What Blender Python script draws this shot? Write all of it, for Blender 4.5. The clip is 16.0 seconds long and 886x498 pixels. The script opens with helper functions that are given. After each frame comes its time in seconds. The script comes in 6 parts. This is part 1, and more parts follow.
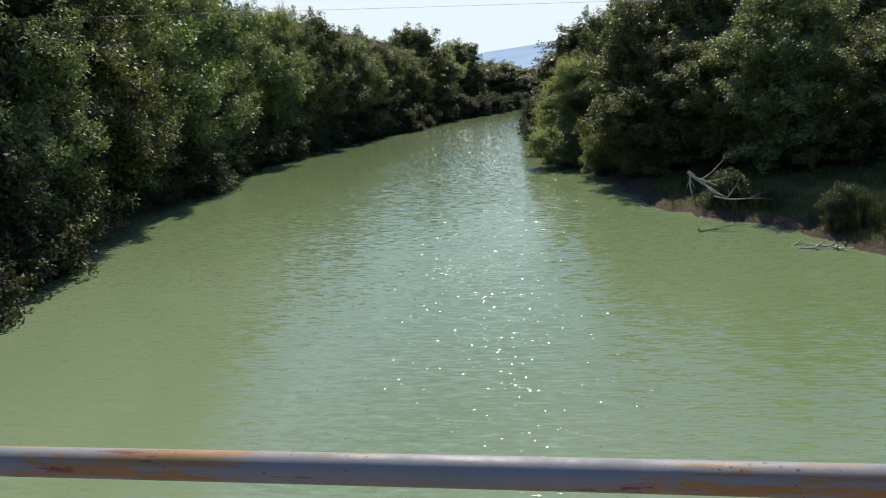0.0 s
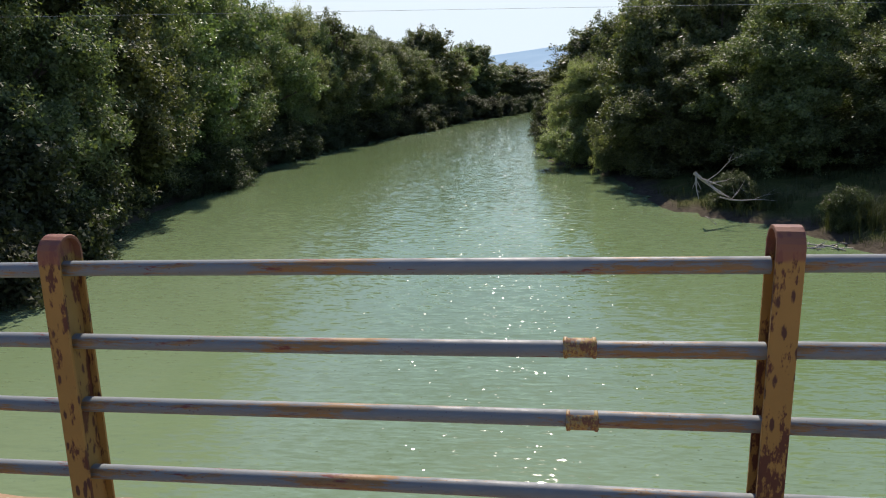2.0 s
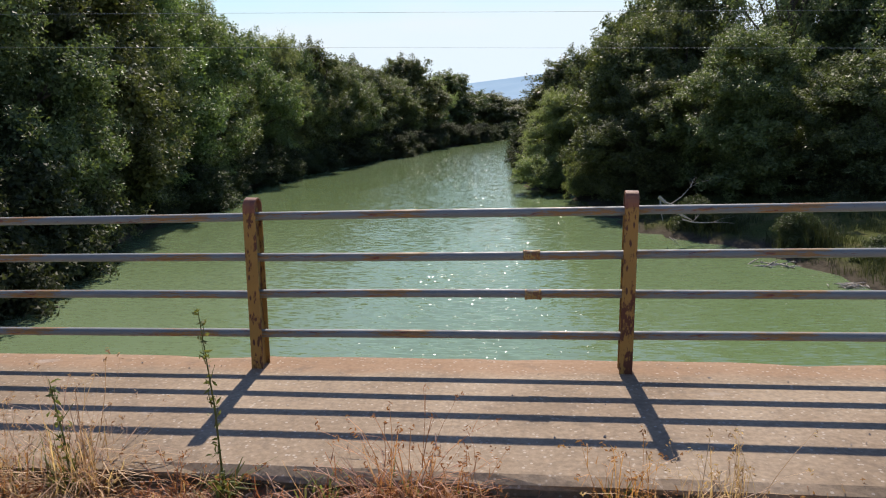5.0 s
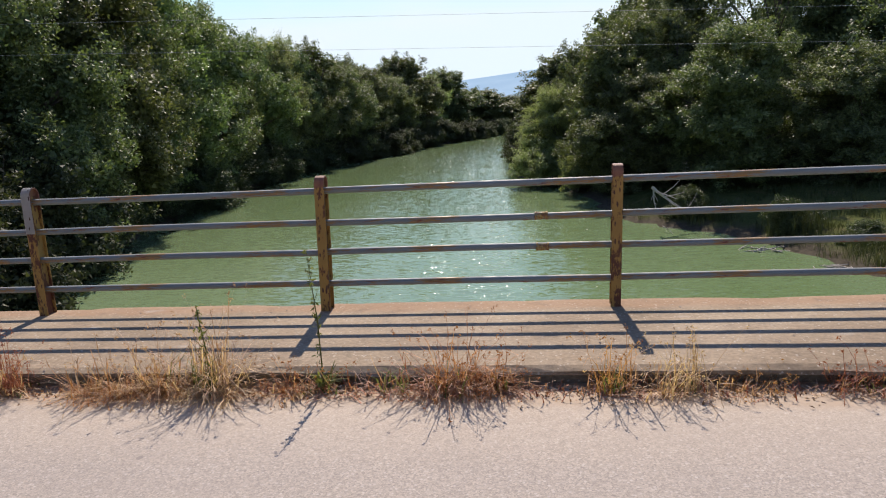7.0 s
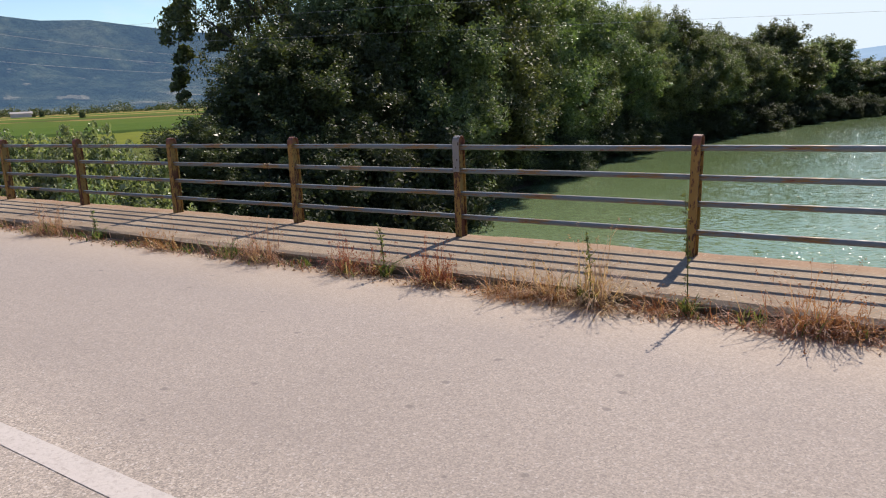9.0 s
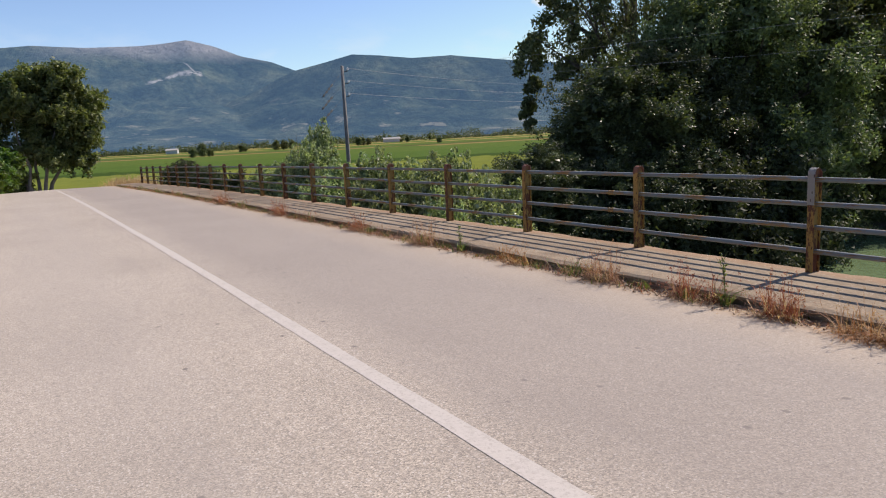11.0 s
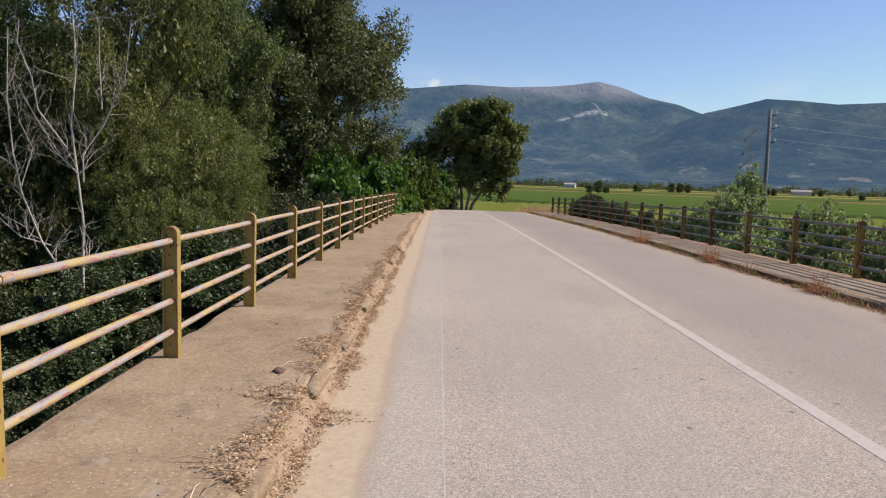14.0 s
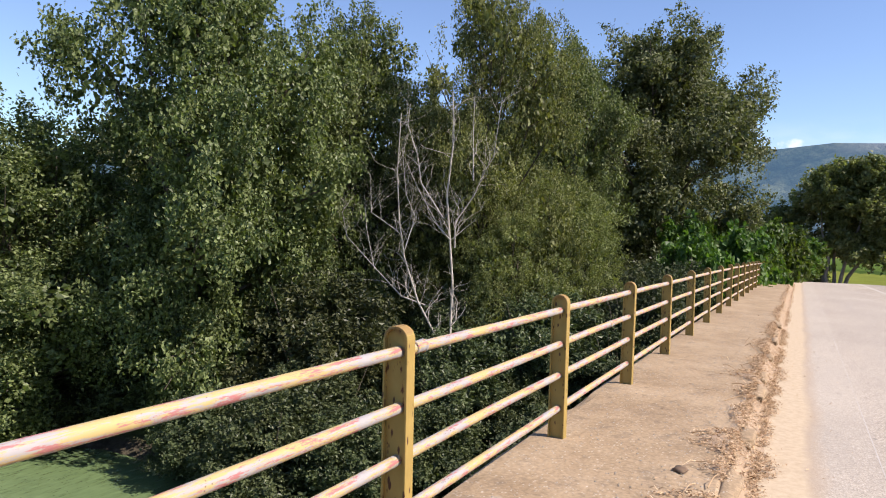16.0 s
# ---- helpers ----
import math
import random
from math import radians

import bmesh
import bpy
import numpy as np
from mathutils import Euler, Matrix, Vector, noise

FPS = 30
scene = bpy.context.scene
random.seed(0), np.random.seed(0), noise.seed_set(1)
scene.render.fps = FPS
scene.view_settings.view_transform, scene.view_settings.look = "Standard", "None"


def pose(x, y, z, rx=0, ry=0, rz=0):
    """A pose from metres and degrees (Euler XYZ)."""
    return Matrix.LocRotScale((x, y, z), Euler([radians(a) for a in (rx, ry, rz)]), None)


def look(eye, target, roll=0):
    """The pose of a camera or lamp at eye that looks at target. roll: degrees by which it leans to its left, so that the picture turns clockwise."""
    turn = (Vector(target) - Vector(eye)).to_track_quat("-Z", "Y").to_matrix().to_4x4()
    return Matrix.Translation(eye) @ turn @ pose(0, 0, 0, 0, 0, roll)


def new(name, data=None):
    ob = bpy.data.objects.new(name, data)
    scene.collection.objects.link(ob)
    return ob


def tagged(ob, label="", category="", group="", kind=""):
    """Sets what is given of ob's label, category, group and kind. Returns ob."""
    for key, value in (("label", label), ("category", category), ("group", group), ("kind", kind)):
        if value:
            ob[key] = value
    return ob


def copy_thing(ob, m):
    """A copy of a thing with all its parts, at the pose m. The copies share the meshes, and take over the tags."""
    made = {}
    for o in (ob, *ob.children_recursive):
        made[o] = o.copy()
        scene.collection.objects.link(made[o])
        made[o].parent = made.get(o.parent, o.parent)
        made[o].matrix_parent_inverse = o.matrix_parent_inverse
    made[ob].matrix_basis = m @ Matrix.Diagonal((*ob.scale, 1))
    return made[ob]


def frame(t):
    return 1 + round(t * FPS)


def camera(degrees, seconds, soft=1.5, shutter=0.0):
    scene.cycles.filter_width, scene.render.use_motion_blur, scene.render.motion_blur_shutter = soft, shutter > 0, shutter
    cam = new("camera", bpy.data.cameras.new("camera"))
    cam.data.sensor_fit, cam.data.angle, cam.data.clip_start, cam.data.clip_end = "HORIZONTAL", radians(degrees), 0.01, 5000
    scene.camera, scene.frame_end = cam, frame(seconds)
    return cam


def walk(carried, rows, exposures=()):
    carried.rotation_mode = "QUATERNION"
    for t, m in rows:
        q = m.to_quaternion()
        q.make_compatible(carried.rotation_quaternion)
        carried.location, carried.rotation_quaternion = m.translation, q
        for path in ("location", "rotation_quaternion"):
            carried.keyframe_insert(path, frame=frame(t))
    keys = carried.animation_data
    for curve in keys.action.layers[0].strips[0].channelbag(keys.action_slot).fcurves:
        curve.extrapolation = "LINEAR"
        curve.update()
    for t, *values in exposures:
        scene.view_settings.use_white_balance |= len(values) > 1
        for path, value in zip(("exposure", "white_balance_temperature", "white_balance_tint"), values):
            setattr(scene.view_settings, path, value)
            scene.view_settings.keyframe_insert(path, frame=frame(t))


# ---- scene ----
cam = camera(62.3, 16.0, soft=1.1)

PATH = [
    (0, (1.479, -0.946, 1.416), (1.161, 0.976, 0.964), -3.6),
    (0.5, (1.493, -1.135, 1.404), (1.201, 0.806, 1.018), -3.2),
    (1, (1.583, -1.346, 1.331), (1.238, 0.578, 0.911), -3.6),
    (1.5, (1.585, -1.622, 1.35), (1.203, 0.29, 0.906), -3.1),
    (2, (1.522, -1.902, 1.353), (1.18, 0.017, 0.907), -2.8),
    (2.5, (1.541, -2.207, 1.363), (1.237, -0.271, 0.963), -2.5),
    (3, (1.58, -2.504, 1.377), (1.287, -0.568, 0.972), -2.4),
    (3.5, (1.552, -2.815, 1.38), (1.314, -0.86, 1.033), -2.3),
    (4, (1.551, -3.142, 1.408), (1.303, -1.185, 1.075), -3.0),
    (4.5, (1.607, -3.497, 1.39), (1.327, -1.555, 1.002), -2.1),
    (4.7, (1.62, -3.625, 1.415), (1.341, -1.681, 1.035), -2.0),
    (7, (1.548, -4.958, 1.408), (1.279, -3.014, 1.021), -3.1),
    (7.5, (1.524, -5.221, 1.397), (1.086, -3.306, 1.018), -4.5),
    (8, (1.611, -5.43, 1.388), (0.891, -3.6, 1.024), -3.2),
    (8.5, (1.668, -5.628, 1.407), (0.747, -3.895, 1.022), -2.1),
    (9, (1.631, -5.843, 1.357), (0.515, -4.236, 0.943), -2.5),
    (9.2, (1.627, -5.952, 1.368), (0.429, -4.406, 0.948), -2.8),
    (11.3, (1.919, -6.403, 1.435), (0.16, -5.494, 1.15), -1.8),
    (11.5, (1.804, -6.511, 1.424), (0.019, -5.649, 1.157), -0.8),
    (12, (1.812, -6.626, 1.432), (-0.079, -6.022, 1.193), -0.6),
    (12.5, (1.695, -6.66, 1.432), (-0.245, -6.237, 1.188), 0.2),
    (13, (1.495, -6.692, 1.444), (-0.473, -6.433, 1.199), 1.1),
    (13.5, (1.305, -6.828, 1.431), (-0.673, -6.68, 1.177), 2.3),
    (14, (1.134, -7.031, 1.41), (-0.857, -7.015, 1.22), 1.8),
    (14.5, (1.023, -7.154, 1.394), (-0.957, -7.402, 1.254), 1.3),
    (15, (0.817, -7.287, 1.375), (-1.111, -7.8, 1.229), 1.6),
    (15.5, (0.671, -7.392, 1.37), (-1.183, -8.132, 1.255), 1.6),
    (16, (0.632, -7.52, 1.384), (-1.166, -8.396, 1.346), 2.0),
]
EXPOSURES = [(0, 0.46), (4.5, 0.46), (7, 0.50), (9, 0.43), (11.5, 0.29), (12.5, 0.17), (14.5, 0.18), (15.2, 0.32), (16, 0.73)]
walk(cam, [(t, look(eye, target, roll)) for t, eye, target, roll in PATH], EXPOSURES)

# ---- light ----
SUN_WAY = Vector((0.06, -1.01, -1.0)).normalized()
world = bpy.data.worlds.new("sky")
scene.world = world
world.use_nodes = True
wn, wl = world.node_tree.nodes, world.node_tree.links
sky = wn.new("ShaderNodeTexSky")
sky.sky_type = "NISHITA"
sky.sun_disc = False
sky.sun_elevation = radians(44.5)
sky.sun_rotation = radians(-3.4)
sky.altitude = 500
sky.air_density, sky.dust_density, sky.ozone_density = 1.0, 0.12, 4.0
tone = wn.new("ShaderNodeHueSaturation")
tone.inputs["Saturation"].default_value = 0.98
tone.inputs["Hue"].default_value = 0.510
wl.new(sky.outputs[0], tone.inputs["Color"])
# thin fair-weather cloud low over the horizon
way = wn.new("ShaderNodeTexCoord").outputs["Generated"]
stretch = wn.new("ShaderNodeMapping")
stretch.inputs["Scale"].default_value = (1.0, 1.0, 3.2)
wl.new(way, stretch.inputs[0])
puff = wn.new("ShaderNodeTexNoise")
puff.inputs["Scale"].default_value = 5.5
puff.inputs["Detail"].default_value = 7
puff.inputs["Roughness"].default_value = 0.6
wl.new(stretch.outputs[0], puff.inputs["Vector"])
dense = wn.new("ShaderNodeMapRange")
wl.new(puff.outputs[0], dense.inputs[0])
dense.inputs[1].default_value, dense.inputs[2].default_value = 0.52, 0.74
split = wn.new("ShaderNodeSeparateXYZ")
wl.new(way, split.inputs[0])
rise = wn.new("ShaderNodeMapRange")
wl.new(split.outputs[2], rise.inputs[0])
rise.inputs[1].default_value, rise.inputs[2].default_value = 0.16, 0.05
both = wn.new("ShaderNodeMath")
both.operation = "MULTIPLY"
wl.new(dense.outputs[0], both.inputs[0])
wl.new(rise.outputs[0], both.inputs[1])
cap = wn.new("ShaderNodeMix")
cap.data_type, cap.blend_type = "RGBA", "DARKEN"
cap.inputs[0].default_value = 1.0
cap.inputs[7].default_value = (5.1, 5.8, 6.5, 1)
wl.new(tone.outputs[0], cap.inputs[6])
cloud = wn.new("ShaderNodeMix")
cloud.data_type = "RGBA"
cloud.inputs[7].default_value = (5.5, 5.8, 6.2, 1)
# two small white clouds standing over the mountains
lump = wn.new("ShaderNodeTexNoise")
lump.inputs["Scale"].default_value = 60
lump.inputs["Detail"].default_value = 5
wl.new(way, lump.inputs["Vector"])
amount = both.outputs[0]
for toward, size in (((-1000, -14, 124), 0.018), ((-1000, 789, 211), 0.022)):
    apart = wn.new("ShaderNodeVectorMath")
    apart.operation = "SUBTRACT"
    wl.new(way, apart.inputs[0])
    apart.inputs[1].default_value = Vector(toward).normalized()
    flat = wn.new("ShaderNodeVectorMath")
    flat.operation = "MULTIPLY"
    wl.new(apart.outputs[0], flat.inputs[0])
    flat.inputs[1].default_value = (1.0, 1.0, 1.9)
    off = wn.new("ShaderNodeVectorMath")
    off.operation = "LENGTH"
    wl.new(flat.outputs[0], off.inputs[0])
    shape = wn.new("ShaderNodeMath")
    shape.operation = "MULTIPLY_ADD"
    wl.new(lump.outputs[0], shape.inputs[0])
    shape.inputs[1].default_value = -0.05
    wl.new(off.outputs["Value"], shape.inputs[2])
    edge = wn.new("ShaderNodeMapRange")
    wl.new(shape.outputs[0], edge.inputs[0])
    edge.inputs[1].default_value, edge.inputs[2].default_value = size - 0.028, size - 0.040
    join = wn.new("ShaderNodeMath")
    join.operation = "MAXIMUM"
    wl.new(amount, join.inputs[0])
    wl.new(edge.outputs[0], join.inputs[1])
    amount = join.outputs[0]
wl.new(amount, cloud.inputs[0])
wl.new(cap.outputs[2], cloud.inputs[6])
wl.new(cloud.outputs[2], wn["Background"].inputs[0])
wn["Background"].inputs[1].default_value = 0.118
sun_data = bpy.data.lights.new("sun", "SUN")
sun_data.energy = 5.0
sun_data.angle = radians(0.53)
sun_data.color = (1.0, 0.882, 0.785)
sun = new("sun", sun_data)
sun.rotation_euler = SUN_WAY.to_track_quat("-Z", "Y").to_euler()


# ---- materials ----
class Mat:
    """A node material with a few short ways to wire it."""

    def __init__(self, name, rough=0.7, metal=0.0, spec=0.5):
        self.m = bpy.data.materials.new(name)
        self.m.use_nodes = True
        self.t = self.m.node_tree
        self.b = self.t.nodes["Principled BSDF"]
        self.b.inputs["Roughness"].default_value = rough
        self.b.inputs["Metallic"].default_value = metal
        self.b.inputs["Specular IOR Level"].default_value = spec
        self.co = self.n("ShaderNodeTexCoord").outputs["Object"]

    def n(self, kind, **values):
        node = self.t.nodes.new(kind)
        for k, v in values.items():
            if k == "op":
                node.operation = v
            elif k == "kind":
                node.feature = v
        return node

    def link(self, a, b):
        self.t.links.new(a, b)

    def mapped(self, sx, sy, sz):
        mp = self.n("ShaderNodeMapping")
        mp.inputs["Scale"].default_value = (sx, sy, sz)
        self.link(self.co, mp.inputs[0])
        return mp.outputs[0]

    def noise(self, scale, detail=4, rough=0.55, co=None):
        nd = self.n("ShaderNodeTexNoise")
        nd.inputs["Scale"].default_value = scale
        nd.inputs["Detail"].default_value = detail
        nd.inputs["Roughness"].default_value = rough
        self.link(co or self.co, nd.inputs["Vector"])
        return nd.outputs[0]

    def cells(self, scale, co=None):
        nd = self.n("ShaderNodeTexVoronoi")
        nd.inputs["Scale"].default_value = scale
        self.link(co or self.co, nd.inputs["Vector"])
        return nd

    def ramp(self, src, *stops):
        nd = self.n("ShaderNodeValToRGB")
        el = nd.color_ramp.elements
        while len(el) < len(stops):
            el.new(0.5)
        for e, (p, c) in zip(el, stops):
            e.position = p
            e.color = (*c, 1) if len(c) == 3 else c
        self.link(src, nd.inputs[0])
        return nd.outputs[0]

    def grey(self, src, lo, hi):
        """0 at lo, 1 at hi; falls where lo is the larger."""
        nd = self.n("ShaderNodeMapRange")
        self.link(src, nd.inputs[0])
        nd.inputs[1].default_value, nd.inputs[2].default_value = lo, hi
        return nd.outputs[0]

    def mix(self, fac, a, b, how="MIX"):
        nd = self.n("ShaderNodeMix")
        nd.data_type = "RGBA"
        nd.blend_type = how
        for i, v in ((0, fac), (6, a), (7, b)):
            if isinstance(v, (int, float)):
                nd.inputs[i].default_value = v
            elif isinstance(v, tuple):
                nd.inputs[i].default_value = (*v, 1)
            else:
                self.link(v, nd.inputs[i])
        return nd.outputs[2]

    def math(self, op, a, b=0.0):
        nd = self.n("ShaderNodeMath", op=op)
        for i, v in enumerate((a, b)):
            if isinstance(v, (int, float)):
                nd.inputs[i].default_value = v
            else:
                self.link(v, nd.inputs[i])
        return nd.outputs[0]

    def axis(self, which):
        nd = self.n("ShaderNodeSeparateXYZ")
        self.link(self.co, nd.inputs[0])
        return nd.outputs[which]

    def band(self, v, a, b, c, d):
        """0 below a, 1 between b and c, 0 above d."""
        up = self.n("ShaderNodeMapRange")
        dn = self.n("ShaderNodeMapRange")
        for nd, lo, hi in ((up, a, b), (dn, d, c)):
            self.link(v, nd.inputs[0])
            nd.inputs[1].default_value, nd.inputs[2].default_value = lo, hi
        return self.math("MULTIPLY", up.outputs[0], dn.outputs[0])

    def color(self, src):
        if isinstance(src, tuple):
            self.b.inputs["Base Color"].default_value = (*src, 1)
        else:
            self.link(src, self.b.inputs["Base Color"])

    def bump(self, src, strength, distance, chain=None):
        nd = self.n("ShaderNodeBump")
        nd.inputs["Strength"].default_value = strength
        nd.inputs["Distance"].default_value = distance
        self.link(src, nd.inputs["Height"])
        if chain:
            self.link(chain, nd.inputs["Normal"])
        self.link(nd.outputs[0], self.b.inputs["Normal"])
        return nd.outputs[0]


def asphalt_material():
    m = Mat("asphalt", 0.85, spec=0.3)
    big = m.noise(0.35, 5)
    fine = m.noise(150, 3)
    grit = m.cells(120)
    chip = m.cells(60, m.mapped(1, 1, 0.2))
    c = m.ramp(big, (0.3, (0.330, 0.288, 0.240)), (0.7, (0.402, 0.353, 0.296)))
    c = m.mix(0.55, c, m.ramp(fine, (0.3, (0.25, 0.25, 0.25)), (0.7, (0.75, 0.75, 0.75))), "OVERLAY")
    stone = m.ramp(grit.outputs["Color"], (0.1, (0.12, 0.115, 0.11)), (0.9, (0.92, 0.88, 0.84)))
    c = m.mix(0.52, c, stone, "OVERLAY")
    # worn stones in the surface, pale and dark
    hue = m.ramp(chip.outputs["Color"], (0.15, (0.13, 0.115, 0.10)), (0.32, (0.33, 0.29, 0.25)), (0.62, (0.35, 0.31, 0.27)), (0.8, (0.72, 0.66, 0.60)))
    c = m.mix(m.math("MULTIPLY", m.grey(chip.outputs[0], 0.45, 0.3), 0.5), c, hue)
    # tar specks
    spots = m.cells(3.0, m.mapped(1.0, 1.2, 1))
    wob = m.math("ADD", spots.outputs[0], m.math("MULTIPLY", m.noise(24, 3), 0.10))
    c = m.mix(m.math("MULTIPLY", m.grey(wob, 0.135, 0.10), 0.75), c, (0.085, 0.075, 0.07))
    specks = m.cells(7.0, m.mapped(1.0, 1.3, 1))
    dot = m.math("ADD", specks.outputs[0], m.math("MULTIPLY", m.noise(40, 3), 0.10))
    c = m.mix(m.math("MULTIPLY", m.grey(dot, 0.135, 0.10), 0.6), c, (0.10, 0.085, 0.075))
    smear = m.grey(m.noise(0.9, 6, 0.7, m.mapped(0.35, 1.6, 1)), 0.50, 0.72)
    c = m.mix(m.math("MULTIPLY", smear, 0.3), c, (0.25, 0.215, 0.19))
    # the north lane is darker than the south one
    y = m.axis(1)
    c = m.mix(m.math("MULTIPLY", m.band(y, -4.6, -3.8, 9, 9.1), 0.55), c, (0.232, 0.199, 0.176))
    # wind-blown sand along both kerbs
    ragged = m.math("MULTIPLY", m.math("SUBTRACT", m.noise(1.3, 6, 0.65), 0.5), 0.4)
    yy = m.math("ADD", y, ragged)
    sand = m.ramp(m.noise(22, 5), (0.3, (0.43, 0.335, 0.225)), (0.7, (0.53, 0.425, 0.30)))
    near = m.math("ADD", y, m.math("MULTIPLY", m.math("SUBTRACT", m.noise(1.1, 6, 0.7, m.mapped(0.5, 1.5, 1)), 0.5), 0.22))
    c = m.mix(m.math("MULTIPLY", m.band(near, -9, -8.9, -7.02, -6.86), 0.26), c, (0.46, 0.41, 0.345))
    c = m.mix(m.math("MULTIPLY", m.band(near, -9, -8.9, -7.38, -7.28), 0.65), c, (0.37, 0.280, 0.195))
    c = m.mix(m.math("MULTIPLY", m.band(near, -9, -8.9, -7.44, -7.37), 0.92), c, sand)
    c = m.mix(m.math("MULTIPLY", m.band(yy, -1.52, -1.40, -0.9, -0.8), 0.8), c, (0.285, 0.210, 0.150))
    c = m.mix(m.math("MULTIPLY", m.band(yy, -2.2, -1.5, -0.9, -0.8), 0.30), c, sand)
    # worn, lighter wheel tracks
    c = m.mix(m.math("MULTIPLY", m.band(yy, -6.9, -6.3, -5.6, -5.0), 0.25), c, (0.36, 0.32, 0.28))
    m.color(c)
    m.bump(m.mix(0.5, fine, grit.outputs[0]), 0.35, 0.003)
    return m.m


def concrete_material(name, warm):
    m = Mat(name, 0.9, spec=0.25)
    big = m.noise(1.1, 6, 0.62)
    fine = m.noise(38, 4)
    if warm:
        c = m.ramp(big, (0.25, (0.165, 0.122, 0.080)), (0.5, (0.250, 0.190, 0.128)), (0.75, (0.330, 0.264, 0.186)))
    else:
        c = m.ramp(big, (0.25, (0.222, 0.154, 0.093)), (0.5, (0.315, 0.230, 0.145)), (0.75, (0.397, 0.300, 0.198)))
    c = m.mix(0.5, c, m.ramp(fine, (0.3, (0.3, 0.3, 0.3)), (0.7, (0.7, 0.7, 0.7))), "OVERLAY")
    y = m.axis(1)
    if warm:
        yy = m.math("ADD", y, m.math("MULTIPLY", m.math("SUBTRACT", m.noise(2.5, 5), 0.5), 0.25))
        c = m.mix(m.math("MULTIPLY", m.band(yy, -0.12, -0.02, 0.5, 0.6), 0.4), c, (0.30, 0.155, 0.07))
    pale = m.cells(2.2, m.mapped(0.6, 1.4, 1))
    c = m.mix(m.math("MULTIPLY", m.grey(m.math("ADD", pale.outputs[0], m.math("MULTIPLY", m.noise(9, 4), 0.5)), 0.36, 0.27), 0.35), c, (0.42, 0.38, 0.33))
    flecks = m.cells(55)
    chosen = m.grey(flecks.outputs["Color"], 0.72, 0.80)
    c = m.mix(m.math("MULTIPLY", m.math("MULTIPLY", chosen, m.grey(flecks.outputs[0], 0.42, 0.3)), 0.5 if warm else 0.6), c, (0.52, 0.47, 0.40))
    dark = m.grey(m.noise(5.5, 6, 0.7), 0.53, 0.7)
    c = m.mix(m.math("MULTIPLY", dark, 0.45), c, (0.10, 0.08, 0.065))
    m.color(c)
    m.bump(m.mix(0.4, m.noise(14, 5), fine), 0.55, 0.012)
    return m.m


def old_paint(name, coat, under, third, rust, wear=0.5, along=(0.9, 14, 14)):
    """Layers of old paint on steel: the coat, two older layers that show in long patches, rust in spots."""
    m = Mat(name, 0.55, spec=0.4)
    patch = m.noise(1.0, 9, 0.78, m.mapped(*along))
    patch2 = m.noise(1.7, 9, 0.78, m.mapped(along[0] * 1.3, along[1], along[2]))
    c = m.mix(m.math("MULTIPLY", m.noise(16, 4), 0.5), coat, tuple(v * 0.72 for v in coat))
    c = m.mix(m.grey(patch, 0.62 - 0.16 * wear, 0.66 - 0.16 * wear), c, under)
    c = m.mix(m.grey(patch2, 0.66 - 0.14 * wear, 0.69 - 0.14 * wear), c, third)
    pits = m.cells(70)
    c = m.mix(m.math("MULTIPLY", m.grey(m.math("ADD", pits.outputs[0], m.noise(6, 4)), 0.60, 0.52), 0.7), c, rust)
    m.color(c)
    m.link(m.ramp(m.noise(12, 4), (0.35, (0.5, 0.5, 0.5)), (0.7, (0.85, 0.85, 0.85))), m.b.inputs["Roughness"])
    m.bump(m.mix(0.5, patch, m.noise(45, 3)), 0.35, 0.003)
    return m.m


def post_paint(name, coat, rust_amount):
    m = Mat(name, 0.6, spec=0.35)
    c = m.mix(m.noise(9, 5, 0.6), coat, tuple(v * 0.6 for v in coat))
    info = m.n("ShaderNodeObjectInfo").outputs["Random"]
    shift = m.n("ShaderNodeVectorMath", op="ADD")
    m.link(m.co, shift.inputs[0])
    m.link(m.math("MULTIPLY", info, 40.0), shift.inputs[1])
    co = shift.outputs[0]
    streak = m.n("ShaderNodeMapping")
    streak.inputs["Scale"].default_value = (1, 1, 0.35)
    m.link(co, streak.inputs[0])
    rust = m.noise(26, 6, 0.72, streak.outputs[0])
    broad = m.noise(6, 4, 0.6, streak.outputs[0])
    pits = m.cells(34, streak.outputs[0])
    both = m.math("ADD", m.math("ADD", m.math("MULTIPLY", rust, 0.6), m.math("MULTIPLY", broad, 0.4)), m.math("MULTIPLY", m.math("SUBTRACT", info, 0.5), 0.07 * rust_amount))
    c = m.mix(m.grey(both, 0.64 - 0.14 * rust_amount, 0.67 - 0.14 * rust_amount), c, (0.095, 0.032, 0.016))
    c = m.mix(m.grey(m.math("ADD", pits.outputs[0], m.math("MULTIPLY", rust, 0.7)), 0.54 + 0.04 * rust_amount, 0.46 + 0.04 * rust_amount), c, (0.075, 0.030, 0.018))
    # the cap has lost its paint
    cap = m.grey(m.math("ADD", m.axis(2), m.math("MULTIPLY", m.noise(18, 4), 0.05)), 0.985 - 0.07 * rust_amount, 0.995 - 0.07 * rust_amount)
    c = m.mix(m.math("MULTIPLY", cap, 0.75 * rust_amount), c, (0.20, 0.075, 0.05))
    m.color(c)
    m.bump(rust, 0.4, 0.004)
    return m.m


